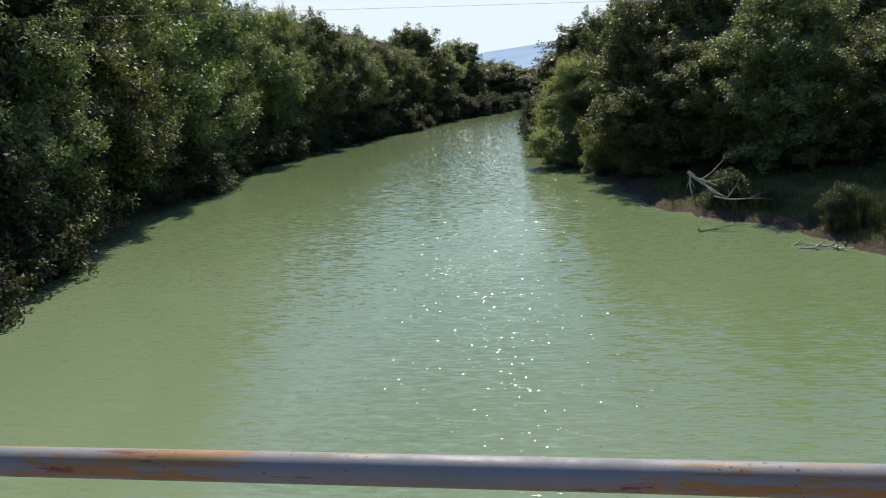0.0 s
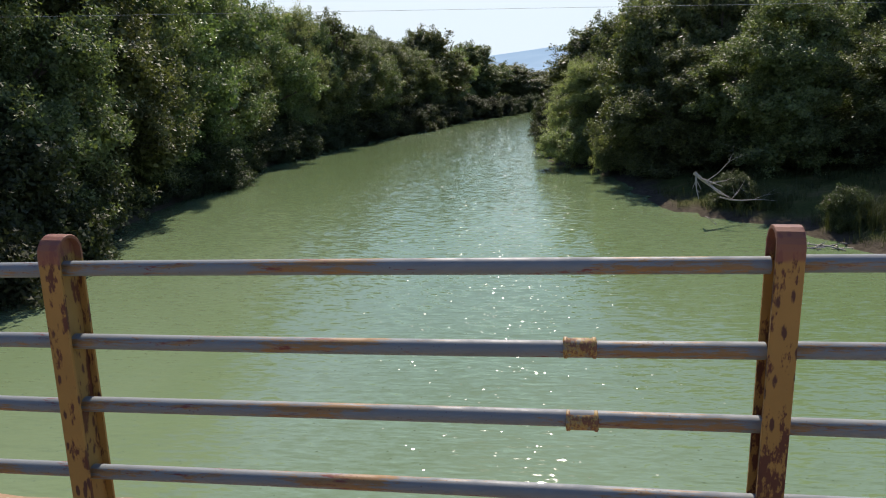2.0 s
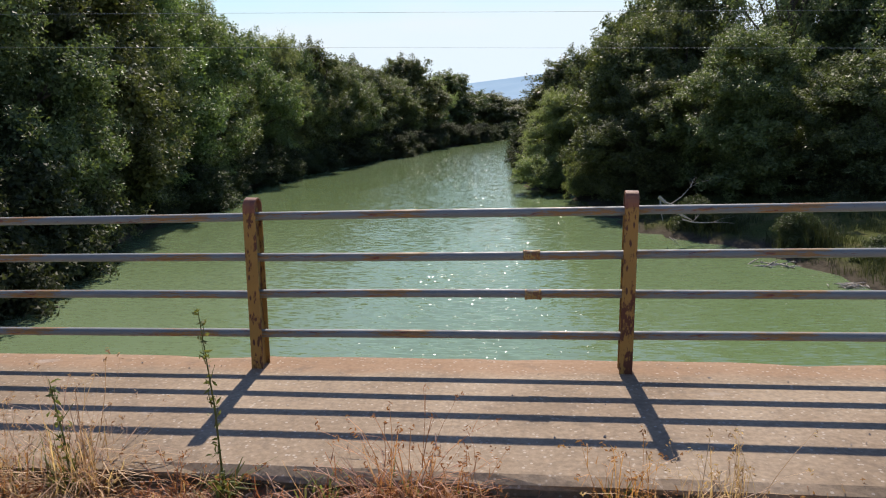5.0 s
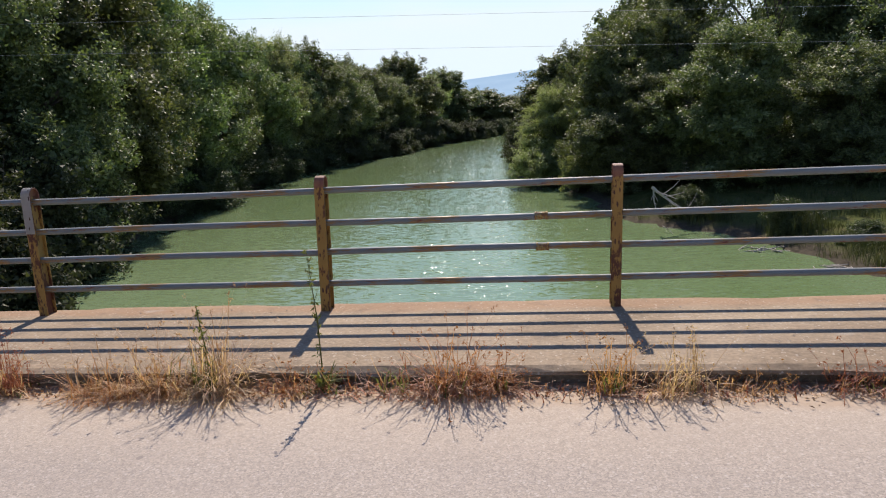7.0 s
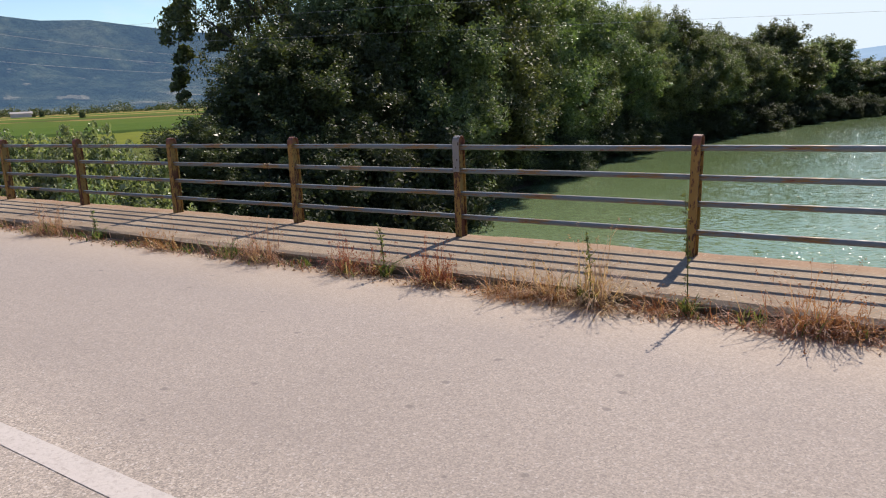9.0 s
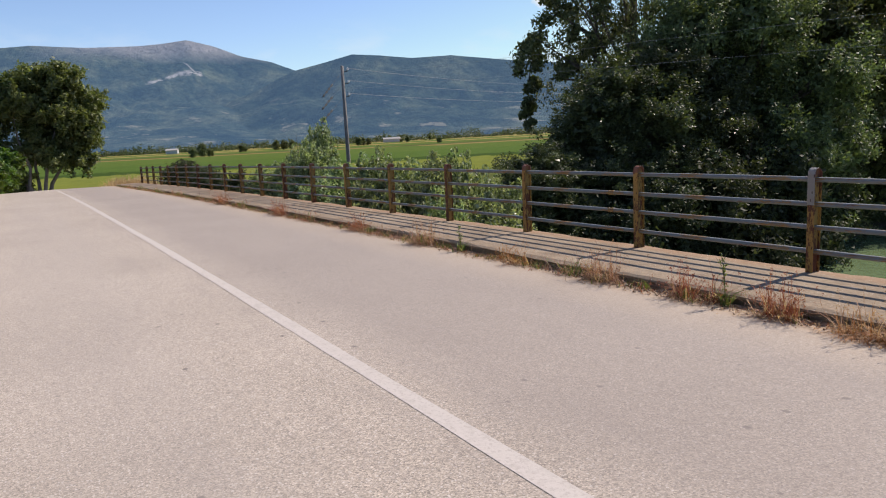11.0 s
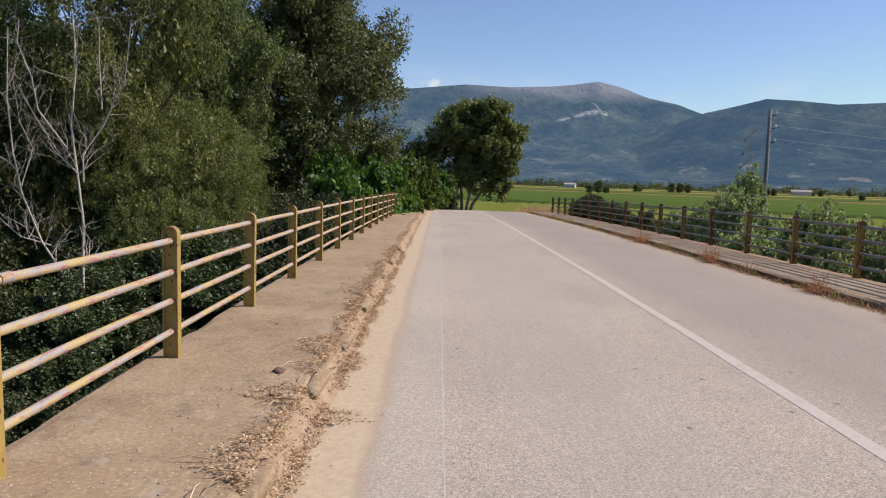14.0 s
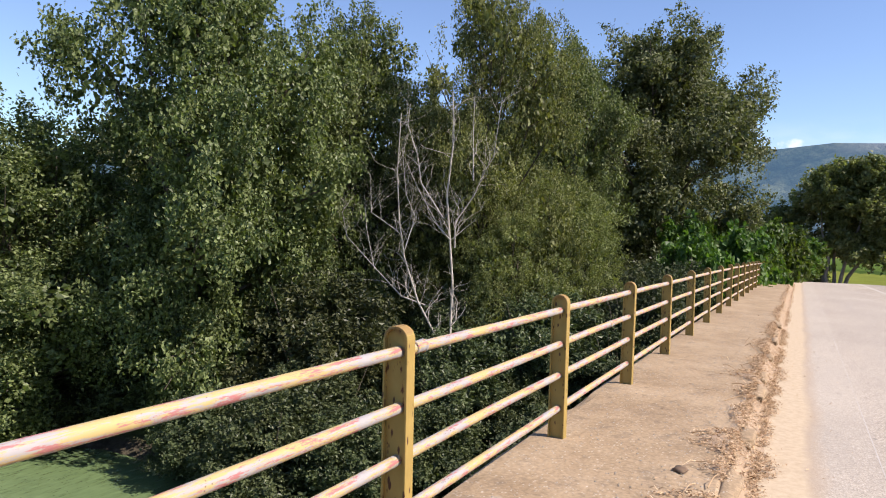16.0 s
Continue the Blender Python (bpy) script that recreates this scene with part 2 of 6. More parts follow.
def leaf_material(name, dark, light, glow, gloss=0.55, through_light=0.3):
    m = Mat(name, gloss, spec=0.27)
    geo = m.n("ShaderNodeNewGeometry").outputs["Random Per Island"]
    info = m.n("ShaderNodeObjectInfo").outputs["Random"]
    mixv = m.math("ADD", m.math("MULTIPLY", geo, 0.55), m.math("MULTIPLY", m.noise(0.45, 3), 0.5))
    c = m.ramp(mixv, (0.25, dark), (0.85, light))
    hue = m.n("ShaderNodeHueSaturation")
    m.link(m.math("ADD", m.math("MULTIPLY", info, 0.05), 0.475), hue.inputs["Hue"])
    m.link(m.math("ADD", m.math("MULTIPLY", info, 0.45), 0.78), hue.inputs["Value"])
    m.link(c, hue.inputs["Color"])
    m.color(hue.outputs[0])
    tr = m.n("ShaderNodeBsdfTranslucent")
    tint = m.mix(1.0, hue.outputs[0], glow, "MULTIPLY")
    m.link(tint, tr.inputs[0])
    mx = m.n("ShaderNodeMixShader")
    mx.inputs[0].default_value = through_light
    m.link(m.b.outputs[0], mx.inputs[1])
    m.link(tr.outputs[0], mx.inputs[2])
    m.link(mx.outputs[0], m.t.nodes["Material Output"].inputs[0])
    return m.m


def bark_material(name, a, b):
    m = Mat(name, 0.9, spec=0.2)
    n1 = m.noise(6, 6, 0.7, m.mapped(3, 3, 0.7))
    m.color(m.ramp(n1, (0.3, a), (0.7, b)))
    m.bump(n1, 0.8, 0.03)
    return m.m


def grass_material(name, a, b, translucent=0.3):
    return leaf_material(name, a, b, (2.2, 2.2, 1.2), 0.6, translucent)


def water_material():
    m = Mat("river water", 0.03, spec=0.5)
    m.b.inputs["IOR"].default_value = 1.52
    silt = m.noise(0.045, 4, 0.55, m.mapped(1.6, 0.6, 1))
    m.color(m.ramp(silt, (0.3, (0.124, 0.184, 0.074)), (0.7, (0.172, 0.232, 0.130))))
    swell = m.noise(0.55, 2, 0.5, m.mapped(0.6, 1.5, 1))
    gust = m.grey(m.noise(0.09, 3, 0.6, m.mapped(0.8, 0.5, 1)), 0.32, 0.68)
    n1 = m.bump(swell, 0.22, 0.05)

    def slopes(scale, detail, sx, sy, co):
        """A field of small slopes, from the colours of a noise."""
        nd = m.n("ShaderNodeTexNoise")
        nd.inputs["Scale"].default_value = scale
        nd.inputs["Detail"].default_value = detail
        m.link(co, nd.inputs["Vector"])
        out = m.n("ShaderNodeVectorMath", op="MULTIPLY_ADD")
        m.link(nd.outputs["Color"], out.inputs[0])
        out.inputs[1].default_value = (sx, sy, 0.0)
        out.inputs[2].default_value = (-sx / 2, -sy / 2, 0.0)
        return out.outputs[0]

    both = m.n("ShaderNodeVectorMath", op="ADD")
    m.link(slopes(6.0, 3, 0.16, 0.66, m.mapped(0.40, 2.1, 1)), both.inputs[0])
    m.link(slopes(14.0, 2, 0.10, 0.28, m.mapped(0.6, 1.6, 1)), both.inputs[1])
    lively = m.n("ShaderNodeVectorMath", op="SCALE")
    m.link(both.outputs[0], lively.inputs[0])
    m.link(m.math("ADD", m.math("MULTIPLY", gust, 0.5), 0.7), lively.inputs["Scale"])
    n3 = m.n("ShaderNodeVectorMath", op="ADD")
    m.link(n1, n3.inputs[0])
    m.link(lively.outputs[0], n3.inputs[1])
    n3 = n3.outputs[0]
    # small wavelets, each a facet with a tilt of its own
    facet = m.cells(7.5, m.mapped(0.75, 1.0, 1))
    apart = m.n("ShaderNodeSeparateColor")
    m.link(facet.outputs["Color"], apart.inputs[0])
    inside = m.math("MULTIPLY", m.grey(facet.outputs[0], 0.16, 0.13), m.grey(apart.outputs[2], 0.49, 0.51))
    tilt = m.n("ShaderNodeVectorMath", op="MULTIPLY_ADD")
    m.link(facet.outputs["Color"], tilt.inputs[0])
    tilt.inputs[1].default_value = (0.20, 0.25, 0.0)
    tilt.inputs[2].default_value = (-0.05, -0.40, 0.0)
    scaled = m.n("ShaderNodeVectorMath", op="SCALE")
    m.link(tilt.outputs[0], scaled.inputs[0])
    m.link(inside, scaled.inputs["Scale"])
    total = m.n("ShaderNodeVectorMath", op="ADD")
    m.link(n3, total.inputs[0])
    m.link(scaled.outputs[0], total.inputs[1])
    m.link(total.outputs[0], m.b.inputs["Normal"])
    m.link(m.math("ADD", m.math("MULTIPLY", inside, 0.15), 0.05), m.b.inputs["Roughness"])
    return m.m


def ground_material():
    m = Mat("earth and grass", 1.0, spec=0.02)
    base = m.ramp(m.noise(0.6, 6, 0.65), (0.3, (0.045, 0.060, 0.020)), (0.55, (0.085, 0.095, 0.032)), (0.75, (0.16, 0.13, 0.07)))
    base = m.mix(0.5, base, m.ramp(m.noise(9, 4), (0.3, (0.3, 0.3, 0.3)), (0.7, (0.7, 0.7, 0.7))), "OVERLAY")
    # bare mud and stones close above the water
    z = m.math("ADD", m.axis(2), m.math("MULTIPLY", m.math("SUBTRACT", m.noise(0.8, 5), 0.5), 0.5))
    mud = m.ramp(m.noise(5, 6, 0.7), (0.3, (0.040, 0.034, 0.024)), (0.7, (0.105, 0.09, 0.066)))
    base = m.mix(m.band(z, -9, -8.9, -4.85, -4.6), base, mud)
    # farmed strips of the plain
    x = m.axis(0)
    y = m.axis(1)
    u = m.math("ADD", m.math("MULTIPLY", x, 0.86), m.math("MULTIPLY", y, -0.5))
    u = m.math("ADD", u, m.math("MULTIPLY", m.noise(0.01, 2), 6.0))
    strip = m.n("ShaderNodeMapRange")
    m.link(u, strip.inputs[0])
    strip.inputs[1].default_value, strip.inputs[2].default_value = -1250, -50
    rp = m.n("ShaderNodeValToRGB")
    rp.color_ramp.interpolation = "CONSTANT"
    green, lime, straw, olive = (0.080, 0.118, 0.024), (0.145, 0.165, 0.032), (0.31, 0.225, 0.085), (0.075, 0.088, 0.028)
    stops = [(0.0, olive), (0.05, straw), (0.22, green), (0.28, straw), (0.36, green), (0.42, straw), (0.47, green), (0.575, straw), (0.615, green), (0.70, olive), (0.735, (0.22, 0.165, 0.06)),
             (0.76, green), (0.86, (0.070, 0.112, 0.022)), (0.915, (0.040, 0.068, 0.014)), (0.93, lime), (0.97, (0.09, 0.105, 0.032))]
    el = rp.color_ramp.elements
    while len(el) < len(stops):
        el.new(0.5)
    for e, (p, c) in zip(el, stops):
        e.position, e.color = p, (*c, 1)
    m.link(strip.outputs[0], rp.inputs[0])
    field = m.mix(0.35, rp.outputs[0], m.ramp(m.noise(0.25, 5), (0.3, (0.35, 0.35, 0.35)), (0.7, (0.65, 0.65, 0.65))), "OVERLAY")
    far = m.math("MULTIPLY", m.band(m.math("ADD", x, m.math("MULTIPLY", m.noise(0.05, 3), 8)), -6000, -5900, -52, -47), 1.0)
    side = m.band(m.math("ABSOLUTE", m.math("ADD", y, 4.4)), 11, 15, 9000, 9001)
    m.color(m.mix(m.math("MULTIPLY", far, m.math("MAXIMUM", side, m.band(x, -6000, -5900, -100, -92))), base, field))
    m.bump(m.noise(3.5, 6, 0.7), 0.8, 0.08)
    return m.m


def mountain_material(name, haze):
    m = Mat(name, 1.0, spec=0.0)
    z = m.axis(2)
    zz = m.math("ADD", z, m.math("MULTIPLY", m.math("SUBTRACT", m.noise(0.004, 6, 0.65), 0.5), 90))
    wood = m.ramp(m.noise(0.006, 8, 0.72), (0.38, (0.008, 0.018, 0.016)), (0.50, (0.034, 0.048, 0.033)), (0.62, (0.084, 0.094, 0.056)))
    wood = m.mix(0.5, wood, m.ramp(m.noise(0.03, 6, 0.75), (0.36, (0.12, 0.14, 0.14)), (0.64, (0.86, 0.86, 0.80))), "OVERLAY")
    bare = m.ramp(m.noise(0.01, 6, 0.7), (0.3, (0.17, 0.16, 0.15)), (0.7, (0.255, 0.235, 0.215)))
    y = m.axis(1)
    west = m.band(y, 60, 420, 1050, 1180)
    c = m.mix(m.math("MULTIPLY", m.grey(m.math("DIVIDE", zz, 600.0), 0.61, 0.73), west), wood, bare)
    # pale quarry scars
    rough = m.math("MULTIPLY", m.math("SUBTRACT", m.noise(0.02, 5, 0.6), 0.5), 26)
    zr = m.math("ADD", z, rough)
    terrace = m.math("ADD", zr, m.math("MULTIPLY", y, -0.30))
    scar = m.math("MULTIPLY", m.band(terrace, 112, 116, 122, 128), m.band(y, 480, 520, 660, 700))
    pit = m.math("MULTIPLY", m.math("MULTIPLY", m.band(zr, 296, 304, 318, 324), m.band(y, 610, 640, 715, 730)), m.grey(m.noise(0.02, 4, 0.7), 0.44, 0.52))
    chute = m.math("MULTIPLY", m.band(m.math("ADD", m.math("ADD", y, m.math("MULTIPLY", z, 0.55)), m.math("MULTIPLY", rough, 0.2)), 868, 872, 877, 881), m.band(z, 300, 310, 356, 372))
    pale = m.math("MAXIMUM", m.math("MAXIMUM", m.math("MULTIPLY", scar, m.grey(m.noise(0.017, 4, 0.7), 0.40, 0.52)), pit), m.math("MULTIPLY", chute, 0.6))
    c = m.mix(m.math("MULTIPLY", pale, 0.9), c, (0.40, 0.37, 0.34))
    low = m.math("MULTIPLY", m.band(zz, -50, -40, 60, 150), m.grey(m.noise(0.012, 4, 0.6, m.mapped(1, 1, 2.5)), 0.60, 0.66))
    c = m.mix(m.math("MULTIPLY", low, 0.7), c, (0.26, 0.23, 0.16))
    m.color(c)
    # the haze of distance is put in as a blue glow of the slopes
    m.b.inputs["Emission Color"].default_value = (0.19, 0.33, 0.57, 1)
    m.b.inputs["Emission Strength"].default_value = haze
    m.bump(m.noise(0.007, 9, 0.72), 1.0, 62)
    return m.m


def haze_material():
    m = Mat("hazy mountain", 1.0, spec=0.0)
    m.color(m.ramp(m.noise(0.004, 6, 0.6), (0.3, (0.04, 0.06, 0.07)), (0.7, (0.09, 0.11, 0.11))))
    # this ridge glows pale blue in place of real haze
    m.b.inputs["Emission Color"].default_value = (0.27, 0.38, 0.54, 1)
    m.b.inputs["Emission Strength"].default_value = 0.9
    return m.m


def plain_material(name, c, rough=0.6, metal=0.0, vary=0.25, scale=8):
    m = Mat(name, rough, metal)
    m.color(m.mix(m.noise(scale, 5), tuple(v * (1 - vary) for v in c), tuple(min(v * (1 + vary), 1) for v in c)))
    return m.m


def litter_material():
    """Dead leaves and straw, each bit of its own brown."""
    m = Mat("dead leaves", 0.85, spec=0.2)
    geo = m.n("ShaderNodeNewGeometry").outputs["Random Per Island"]
    c = m.ramp(geo, (0.0, (0.180, 0.108, 0.060)), (0.35, (0.450, 0.300, 0.175)), (0.8, (0.600, 0.440, 0.275)), (1.0, (0.72, 0.56, 0.40)))
    m.color(m.mix(m.math("MULTIPLY", m.noise(40, 4), 0.2), c, (0.18, 0.11, 0.06)))
    return m.m


def line_material():
    m = Mat("road paint", 0.8, spec=0.3)
    worn = m.grey(m.noise(7, 6, 0.75), 0.50, 0.66)
    chip = m.grey(m.noise(40, 4, 0.7), 0.52, 0.62)
    c = m.mix(m.math("MULTIPLY", m.math("MAXIMUM", worn, chip), 0.55), (0.475, 0.430, 0.385), (0.33, 0.29, 0.255))
    m.color(c)
    m.bump(m.noise(60, 3), 0.4, 0.004)
    return m.m


ASPHALT = asphalt_material()
CONCRETE_A = concrete_material("weathered concrete", True)
CONCRETE_B = concrete_material("dusty concrete", False)
PAINT_LINE = line_material()
RAIL_A = old_paint("grey rail paint", (0.185, 0.205, 0.205), (0.25, 0.145, 0.055), (0.15, 0.040, 0.03), (0.07, 0.03, 0.018), 0.42, (1.8, 15, 15))
RAIL_B = old_paint("faded rail paint", (0.36, 0.335, 0.33), (0.44, 0.335, 0.14), (0.37, 0.145, 0.14), (0.10, 0.045, 0.03), 0.86, (2.4, 24, 24))
POST_A = post_paint("rusty ochre paint", (0.40, 0.225, 0.055), 1.12)
POST_B = post_paint("yellow paint", (0.42, 0.292, 0.085), 0.42)
RING = old_paint("ochre ring paint", (0.20, 0.19, 0.15), (0.34, 0.22, 0.06), (0.18, 0.08, 0.04), (0.09, 0.04, 0.02), 1.2, (30, 30, 30))
POST_W = post_paint("white post paint", (0.62, 0.58, 0.53), 0.1)
WEB_A = post_paint("ochre plate paint", (0.34, 0.205, 0.055), 0.95)
LEAF = leaf_material("dark poplar leaf", (0.050, 0.065, 0.029), (0.195, 0.220, 0.098), (1.9, 2.1, 0.9), 0.56, 0.20)
LEAF_LIGHT = leaf_material("light leaf", (0.066, 0.088, 0.036), (0.225, 0.265, 0.115), (1.9, 2.1, 0.85), 0.48, 0.22)
LEAF_SOUTH = leaf_material("sunlit poplar leaf", (0.045, 0.062, 0.023), (0.208, 0.248, 0.098), (1.8, 2.0, 0.75), 0.46, 0.25)
LEAF_OLIVE = leaf_material("olive green small leaf", (0.062, 0.078, 0.027), (0.250, 0.272, 0.108), (1.8, 1.9, 0.7), 0.48, 0.30)
# dark leaf colour that stands in for shade on low bank growth
LEAF_SHADE = leaf_material("leaf with shade in its colour", (0.034, 0.046, 0.020), (0.130, 0.150, 0.068), (1.7, 1.9, 0.8), 0.44, 0.2)
LEAF_WILLOW = leaf_material("willow leaf", (0.105, 0.122, 0.060), (0.270, 0.290, 0.150), (1.8, 2.0, 1.0), 0.5, 0.42)
LEAF_SILVER = leaf_material("silvery leaf", (0.090, 0.120, 0.045), (0.42, 0.45, 0.28), (1.7, 1.9, 0.9), 0.42, 0.3)
# darkest leaf colour: stands in for shade on waterside shrubs and railing bushes
LEAF_DEEP_SHADE = leaf_material("alder leaf darkened for shade", (0.028, 0.038, 0.018), (0.088, 0.100, 0.048), (1.6, 1.8, 0.8), 0.66, 0.2)
LEAF_VINE = leaf_material("vine leaf", (0.036, 0.064, 0.014), (0.098, 0.142, 0.034), (2.0, 2.3, 0.7), 0.5)
LEAF_DUSKY = leaf_material("dusky leaf", (0.064, 0.077, 0.028), (0.200, 0.210, 0.086), (1.8, 2.0, 0.8), 0.5, 0.29)
PALE_BARK = bark_material("pale bark", (0.10, 0.09, 0.075), (0.27, 0.245, 0.21))
BARK = bark_material("bark", (0.055, 0.045, 0.035), (0.15, 0.125, 0.10))
DEAD = bark_material("bare dead wood", (0.30, 0.265, 0.225), (0.52, 0.47, 0.41))
STRAW = grass_material("dry grass", (0.24, 0.140, 0.095), (0.52, 0.355, 0.245), 0.25)
RUSSET = grass_material("russet dry weed", (0.20, 0.075, 0.035), (0.43, 0.205, 0.10), 0.2)
GREEN = grass_material("green weed", (0.065, 0.085, 0.024), (0.170, 0.190, 0.062))
REED = grass_material("reed", (0.030, 0.040, 0.014), (0.080, 0.086, 0.030), 0.14)
LITTER = litter_material()
SOIL = plain_material("dry soil", (0.33, 0.24, 0.16), 0.95, vary=0.35, scale=9)
CLOD = plain_material("brown earth", (0.15, 0.10, 0.065), 0.95, vary=0.5, scale=20)
STONE = plain_material("grey stone", (0.33, 0.29, 0.24), 0.9, vary=0.4, scale=14)
SEAM = plain_material("seam filler", (0.45, 0.41, 0.37), 0.9, vary=0.3)
WATER = water_material()
EARTH = ground_material()
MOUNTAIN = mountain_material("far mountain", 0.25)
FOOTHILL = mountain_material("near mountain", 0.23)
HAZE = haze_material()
POLE = bark_material("weathered pole", (0.16, 0.15, 0.14), (0.30, 0.285, 0.27))
WIRE = plain_material("aluminium wire", (0.26, 0.27, 0.29), 0.6)
PORCELAIN = plain_material("porcelain", (0.60, 0.62, 0.62), 0.2)
DARK_METAL = plain_material("dark metal", (0.05, 0.05, 0.05), 0.5)
ROOF = plain_material("grey sheet roof", (0.34, 0.32, 0.30), 0.8)
PLASTER = plain_material("white plaster", (0.46, 0.45, 0.42), 0.8, vary=0.06)


# ---- mesh helpers ----
def mesh_of(name, verts, faces, material, smooth=False):
    """A mesh from an array of vertices and an array of equal-sided faces."""
    verts, faces = np.asarray(verts, dtype=np.float32), np.asarray(faces, dtype=np.int32)
    me = bpy.data.meshes.new(name)
    n, k = faces.shape
    me.vertices.add(len(verts))
    me.vertices.foreach_set("co", verts.ravel())
    me.loops.add(n * k)
    me.loops.foreach_set("vertex_index", faces.ravel())
    me.polygons.add(n)
    me.polygons.foreach_set("loop_start", np.arange(0, n * k, k, dtype=np.int32))
    me.polygons.foreach_set("loop_total", np.full(n, k, dtype=np.int32))
    me.polygons.foreach_set("use_smooth", np.full(n, smooth))
    me.materials.append(material)
    me.update(calc_edges=True)
    me.validate()
    return me


def part(name, data, material=None, parent=None, label=""):
    """Link a bmesh or a mesh as one object, under a thing if one is given."""
    if isinstance(data, bmesh.types.BMesh):
        bm, data = data, bpy.data.meshes.new(name)
        bm.to_mesh(data)
        bm.free()
        data.materials.append(material)
    ob = new(name, data)
    if parent:
        ob.parent = parent
    if label:
        ob["label"] = label
    return ob


def thing(name, label, category, m=None, group="", kind=""):
    ob = tagged(new(name), label, category, group, kind)
    ob.empty_display_size = 0.2
    if m:
        ob.matrix_basis = m
    return ob


def smooth_all(bm):
    for f in bm.faces:
        f.smooth = True
    return bm


def tube_arrays(paths, sides=6):
    """Quads of tapered tubes along paths of (point, radius)."""
    vs, fs, base = [], [], 0
    for path in paths:
        pts = [Vector(p) for p, _ in path]
        for i, (p, r) in enumerate(path):
            way = (pts[min(i + 1, len(pts) - 1)] - pts[max(i - 1, 0)]).normalized()
            side = way.cross(Vector((0.31, 0.95, 0.1))).normalized()
            up = way.cross(side)
            for k in range(sides):
                a = 2 * math.pi * k / sides
                vs.append(pts[i] + (side * math.cos(a) + up * math.sin(a)) * r)
            if i:
                for k in range(sides):
                    a, b = base + (i - 1) * sides, base + i * sides
                    fs.append((a + k, a + (k + 1) % sides, b + (k + 1) % sides, b + k))
        base += len(path) * sides
    return np.array([tuple(v) for v in vs]), np.array(fs)


def tube_mesh(name, paths, material, sides=6):
    v, f = tube_arrays(paths, sides)
    return mesh_of(name, v, f, material, True)


def unit(v):
    return v / (np.linalg.norm(v, axis=1, keepdims=True) + 1e-9)


def leaf_arrays(rng, centres, radii, count, size, squash=0.8, slim=0.55, droop=0.0, fill=0.42, heart=None):
    """Folded leaf quads scattered round cluster centres; most of them sit near each cluster's outside."""
    n = len(centres) * count
    idx = np.repeat(np.arange(len(centres)), count)
    way = unit(rng.normal(size=(n, 3)))
    r = radii[idx] * rng.random(n) ** fill
    p = centres[idx] + way * r[:, None] * np.array([1, 1, squash])
    p[:, 2] -= droop * rng.random(n) ** 2 * radii[idx]
    outward = 0.0 if heart is None else unit(p - np.asarray(heart))
    nor = unit(way * 0.55 + outward * 0.6 + rng.normal(size=(n, 3)) * 0.45 + np.array([0, 0, 0.2]))
    t = unit(np.cross(nor, rng.normal(size=(n, 3))))
    if droop:
        t = unit(t * 0.7 + np.array([0, 0, -droop]))
    b = unit(np.cross(nor, t))
    length = size * (0.65 + 0.7 * rng.random(n))[:, None]
    wide = length * slim
    fold = nor * length * 0.16
    v = np.stack([p - t * length / 2, p + b * wide / 2 + fold, p + t * length / 2, p - b * wide / 2 + fold], axis=1).reshape(-1, 3)
    return v, np.arange(n * 4).reshape(n, 4)


def join_arrays(*pairs):
    vs, fs, base = [], [], 0
    for v, f in pairs:
        vs.append(v)
        fs.append(f + base)
        base += len(v)
    return np.concatenate(vs), np.concatenate(fs)


def spray_arrays(rng, roots, axes, length, spread, count, size, slim=0.6, droop=0.0, kite=False):
    """Leaves along short twigs: thick in the middle, thin towards the tip, each leaf at an angle of its own."""
    n = len(roots) * count
    idx = np.repeat(np.arange(len(roots)), count)
    u = rng.random(n) ** 0.8
    ax = axes[idx]
    ln = (length * (0.55 + 0.9 * rng.random(len(roots))))[idx]
    p = roots[idx] + ax * (u * ln)[:, None]
    p += rng.normal(size=(n, 3)) * (spread * (0.25 + 0.75 * np.sin(np.pi * (0.12 + 0.80 * u))))[:, None]
    p[:, 2] -= droop * u * u * ln
    nor = unit(ax * 0.35 + rng.normal(size=(n, 3)) * 0.62 + np.array([0, 0, 0.42]))
    t = unit(np.cross(nor, rng.normal(size=(n, 3))))
    if droop:
        t = unit(t * 0.7 + np.array([0, 0, -droop]))
    b = np.cross(nor, t)
    big = size * (0.6 + 0.8 * rng.random(n))[:, None]
    wide = big * slim
    if kite:
        fold = nor * big * 0.14
        v = np.stack([p - t * big / 2, p + b * wide / 2 + fold - t * big * 0.1, p + t * big / 2, p - b * wide / 2 + fold - t * big * 0.1], axis=1).reshape(-1, 3)
        return v, np.arange(n * 4).reshape(n, 4)
    v = np.stack([p - t * big * 0.45 + b * wide * 0.55, p - t * big * 0.45 - b * wide * 0.55, p + t * big * 0.65], axis=1).reshape(-1, 3)
    return v, np.arange(n * 3).reshape(n, 3)


